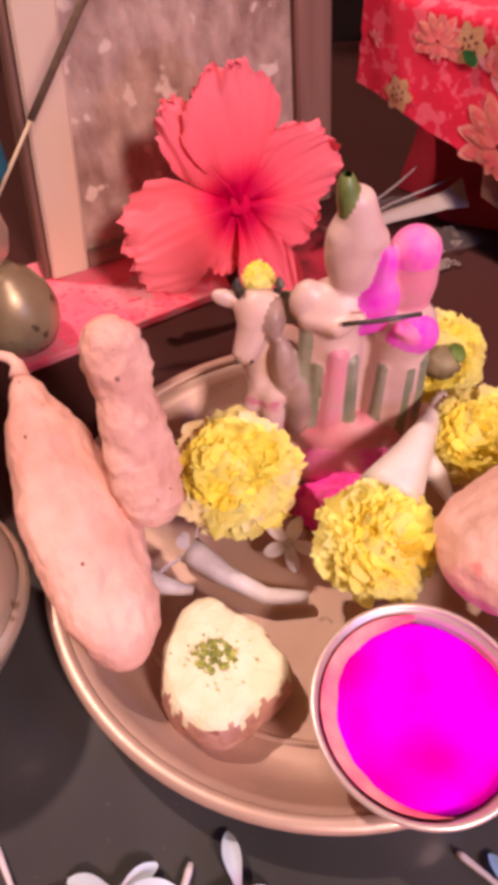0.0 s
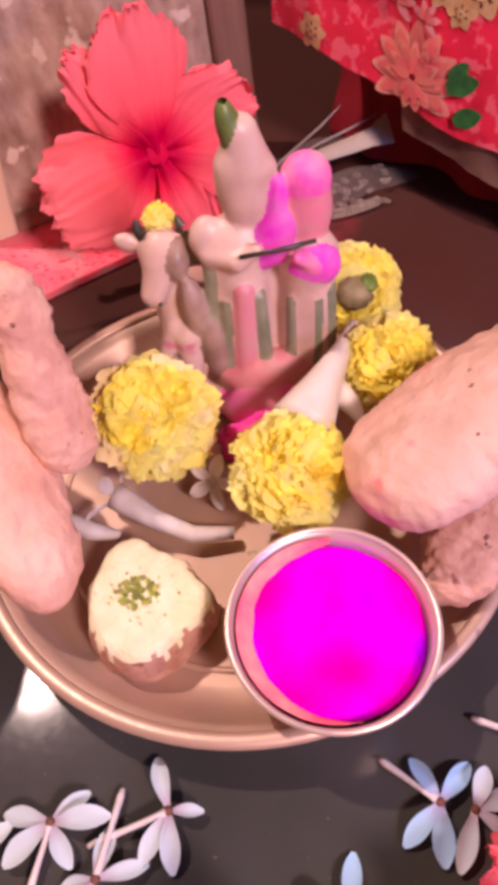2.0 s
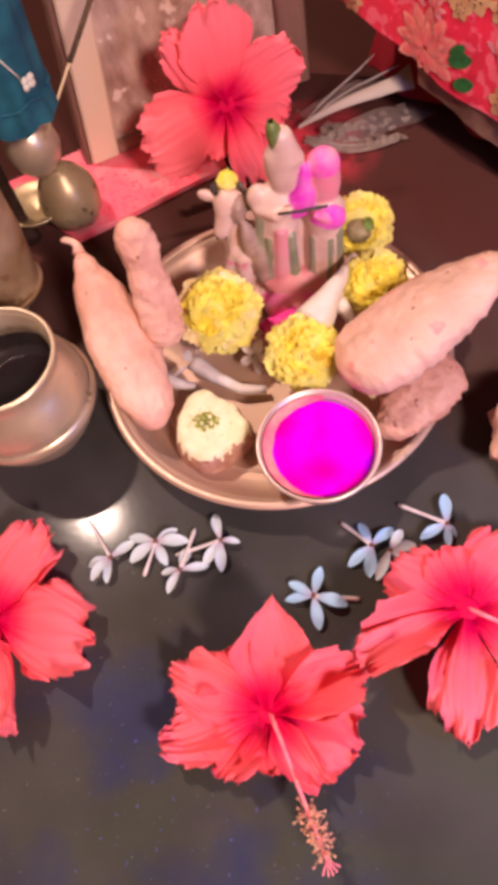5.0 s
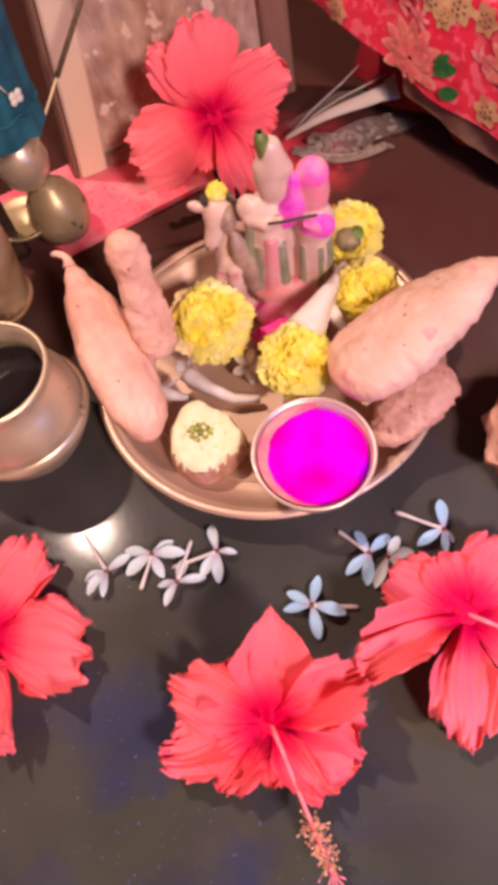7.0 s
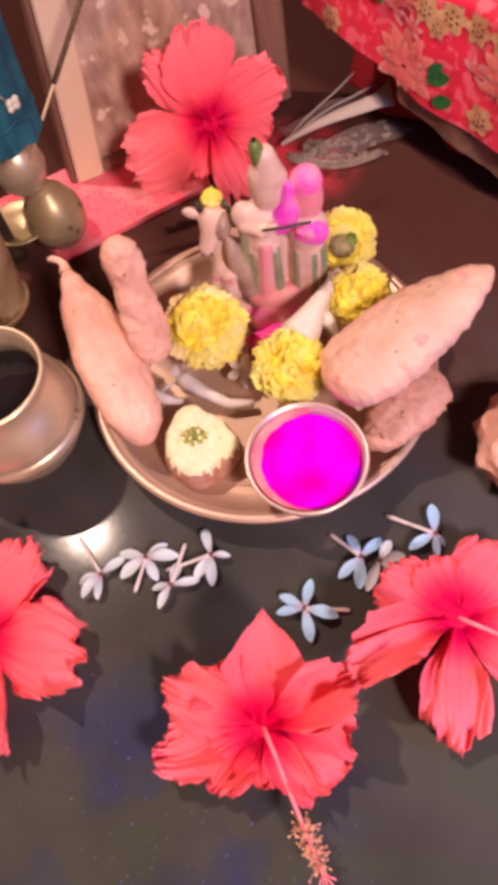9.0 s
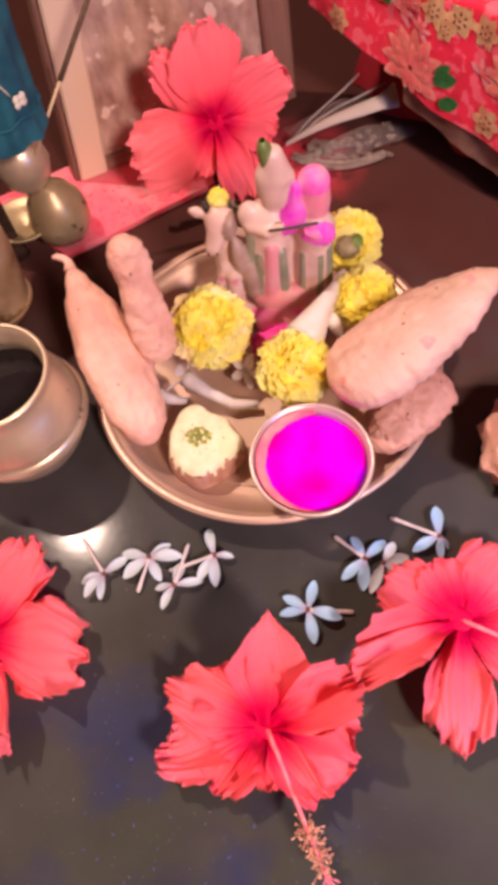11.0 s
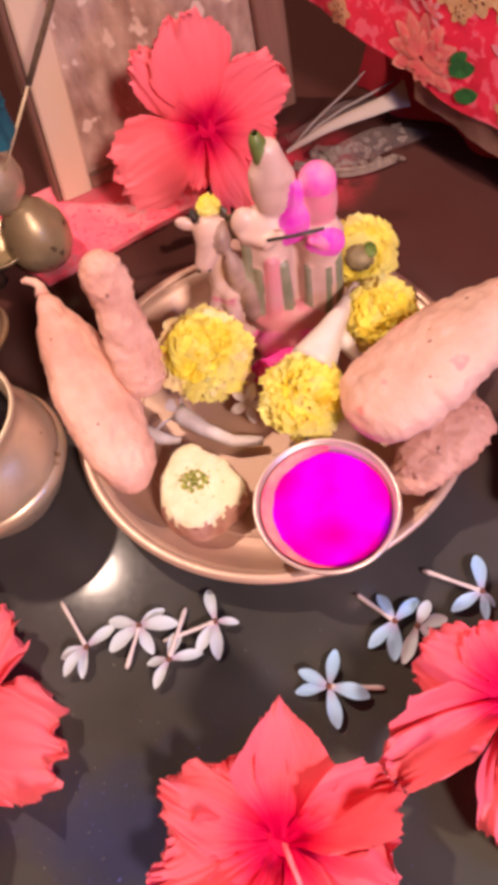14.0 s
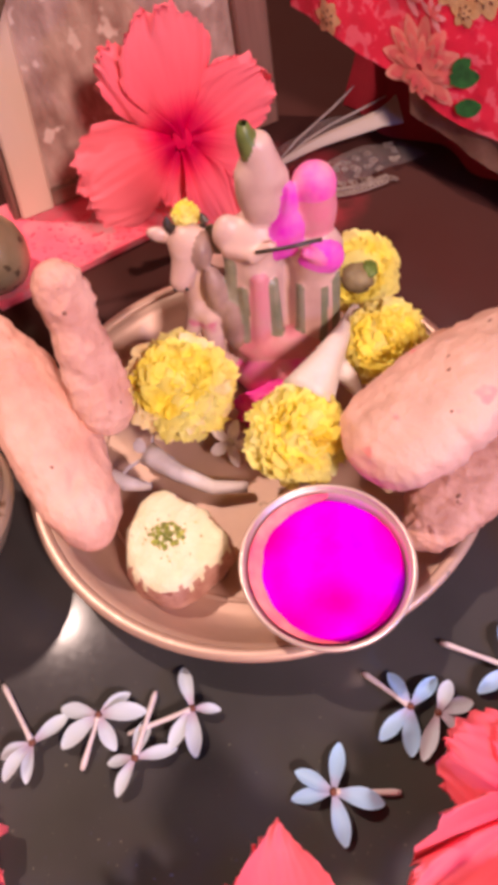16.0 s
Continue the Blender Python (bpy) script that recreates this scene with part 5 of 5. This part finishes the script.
FAN = [("print_peach", 9, -28, 208, 0.30, 1.00, 0.19, 0.0005), ("print_pink", 9, -28, 208, 0.28, 0.86, 0.13, 0.0008), ("print_peach", 7, 0, 180, 0.10, 0.66, 0.13, 0.0011), ("print_pink", 7, 8, 172, 0.08, 0.54, 0.095, 0.0014),
       ("print_peach", 4, 225, 315, 0.05, 0.62, 0.16, 0.0009), ("print_pink", 4, 225, 315, 0.05, 0.48, 0.10, 0.0012)]
SMALL = [("print_gold", 6, 0, 300, 0.05, 1.0, 0.36, 0.0005), ("print_dark", 6, 30, 330, 0.25, 0.50, 0.06, 0.0009), ("print_gold", 5, 0, 288, 0.0, 0.30, 0.14, 0.0012), ("print_dark", 3, 0, 240, 0.0, 0.10, 0.05, 0.0015)]
PALE = [("print_pale", 5, -40, 150, 0.05, 1.0, 0.20, 0.0005), ("print_pink", 4, 0, 120, 0.05, 0.7, 0.10, 0.0008)]
for x, z, size, kinds in ((0.0915, 0.0680, 0.0250, FAN), (0.0300, 0.0755, 0.0092, SMALL), (0.1500, 0.0570, 0.0105, SMALL), (0.0780, 0.0980, 0.0110, PALE), (0.0950, 0.0940, 0.0085, PALE), (0.1400, 0.0830, 0.0100, PALE),
                          (0.1640, 0.0870, 0.0220, FAN), (0.2150, 0.0680, 0.0250, FAN), (0.1850, 0.0600, 0.0100, SMALL), (0.0480, 0.1040, 0.0130, FAN), (0.0100, 0.0960, 0.0050, PALE), (0.0640, 0.1060, 0.0100, SMALL), (0.0850, 0.1080, 0.0100, FAN),
                          (0.1030, 0.1080, 0.0090, SMALL), (0.1200, 0.1080, 0.0100, SMALL), (0.1370, 0.1070, 0.0095, SMALL), (0.1560, 0.1080, 0.0100, SMALL), (0.1120, 0.1000, 0.0070, SMALL)):
    motif(x, z, size, kinds)
for x, z, size, turn in ((0.1110, 0.0690, 0.0150, 20), (0.1165, 0.0545, 0.0140, 25), (0.1120, 0.0725, 0.0110, 50), (0.1850, 0.0860, 0.0140, 20), (0.0700, 0.1000, 0.0090, 160)):
    motif(x, z, size, [("print_green", 1, turn, turn, 0.0, 1.0, 0.34, 0.0016)])


# ---------------------------------------------------------------- brass incense holder, stick, teal cloth, jar
ih = thing("incense_holder", pose(-0.1385, 0.1250, 0.0046), "small brass incense holder of stacked rounded knobs on a dish", "incense holder")
link_mesh("lower_knob", *lathe([(0.0, 0.0), (0.012, 0.0), (0.0165, 0.002), (0.0200, 0.010), (0.0207, 0.018), (0.0188, 0.027), (0.0140, 0.035), (0.0085, 0.040), (0.0060, 0.043), (0.0, 0.043)], 44), M["bronze"], ih, "dull olive bronze knob")
link_mesh("upper_knob", *lathe([(0.0, 0.040), (0.0070, 0.040), (0.0100, 0.0435), (0.0150, 0.050), (0.0172, 0.059), (0.0155, 0.0690), (0.0105, 0.0765), (0.0040, 0.080), (0.0, 0.0804)], 44, (-0.009, 0.0, 0.0)), M["brass"], ih)
link_mesh("side_dish", *lathe([(0.0, 0.0035), (0.010, 0.0040), (0.0165, 0.0075), (0.0205, 0.0125), (0.0212, 0.0135), (0.0200, 0.0140), (0.0150, 0.0095), (0.0, 0.0070)], 40, (-0.024, -0.004, 0.004)), M["bronze"], ih, "shallow olive bronze dish")
sk = thing("incense_stick", pose(-0.1255, 0.1240, 0.0870), "thin brown incense stick with a bare bamboo end", "incense stick")
sd = Vector((0.530, 0.360, 0.740)).normalized()
link_mesh("bamboo_end", *tube([sd * -0.022, sd * 0.030], 0.0008, 8), M["bamboo"], sk, "bare bamboo end")
link_mesh("paste", *tube([sd * 0.0295, sd * 0.07, sd * 0.13, sd * 0.19], 0.0016, 8), M["stick"], sk, "brown incense paste")


def teal_cloth():
    ob = thing("teal_cloth", pose(-0.1410, 0.1030, 0.0), "teal gathered cloth with small white embroidered flower", "cloth")
    n, V, rows = 72, [], 30
    centre = lambda s: Vector((0.002 + 0.010 * s, 0.004 - 0.004 * s, 0.102 + 0.145 * s))
    radius = lambda s: 0.0215 * (1 + 0.10 * s) + 0.0020 * max(0, 1 - s * 9)
    for j in range(rows):
        s = j / (rows - 1)
        for i in range(n):
            a = 2 * math.pi * i / n
            k = 1 + 0.035 * math.sin(11 * a + 2 * s) + 0.05 * noise.noise((math.cos(a) * 2, math.sin(a) * 2, s * 4))
            r = radius(s) * k
            V.append(centre(s) + Vector((r * math.cos(a), r * math.sin(a), 0.0015 * math.sin(6 * a) * (1 - s))))
    F = [(j * n + i, j * n + (i + 1) % n, (j + 1) * n + (i + 1) % n, (j + 1) * n + i) for j in range(rows - 1) for i in range(n)]
    link_mesh("drape", V, F, M["teal"], ob)
    link_mesh("band", *tube([V[3 * n + k % n] * 1.0 + Vector((math.cos(2 * math.pi * k / n), math.sin(2 * math.pi * k / n), 0)) * 0.0004 for k in range(0, n + 1, 2)], 0.0011, 6), M["teal"], ob)
    link_mesh("post", *lathe([(0.0, 0.0), (0.007, 0.0), (0.006, 0.006), (0.0045, 0.012), (0.0045, 0.102), (0.024, 0.104), (0.024, 0.108), (0.0, 0.109)], 20, (-0.030, 0.008, 0)), M["wood"], ob, "dark wooden post")

    def on_cloth(az, s, lift=0.0016):
        return centre(s) + Vector((math.cos(az), math.sin(az), 0)) * (radius(s) * 1.035 + lift)

    a0, s0 = radians(-38), 0.19
    for k in range(4):
        t = math.pi / 4 + k * math.pi / 2
        p = on_cloth(a0 + 0.11 * math.cos(t), s0 + 0.0165 * math.sin(t))
        link_mesh("embroidered_petal", *blob((0.0022, 0.0009, 0.0022), p, Euler((0, 0, a0 + math.pi / 2)).to_matrix(), 0.2, 3, k, 12, 8), M["whitethread"], ob)
    link_mesh("embroidered_line", *tube([on_cloth(a0 - 0.16 - 0.10 * q, s0 + 0.03 + 0.035 * q) for q in range(5)], 0.0005, 6), M["whitethread"], ob)
    return ob


TC = teal_cloth()


def jar():
    ob = thing("brass_jar", pose(-0.1785, 0.0650, 0), "tall worn brass jar with a scuffed tan surface", "jar")
    link_mesh("wall", *lathe([(0.0, 0.0), (0.020, 0.0), (0.0225, 0.002), (0.0240, 0.010), (0.0235, 0.014), (0.0250, 0.020), (0.0270, 0.050), (0.0265, 0.085), (0.0240, 0.100), (0.0180, 0.108), (0.0, 0.110)], 44, wob=0.03), M["tan"], ob)
    link_mesh("foot_ring", *lathe([(0.0240 + 0.0016 * math.cos(a), 0.0075 + 0.0016 * math.sin(a)) for a in [k * math.pi / 4 for k in range(9)]], 44), M["tan"], ob)


jar()

# ---------------------------------------------------------------- rough sweet on the floor beside the plate
lump = thing("rough_sweet", pose(0.1480, -0.0620, 0.0), "rough pale pinkish-brown lump of sweet on the floor", "sweet")
link_mesh("lump", *blob((0.0350, 0.0360, 0.0200), (0, 0, 0.0190), None, 0.22, 3, 9, 44, 26), M["dough"], lump)
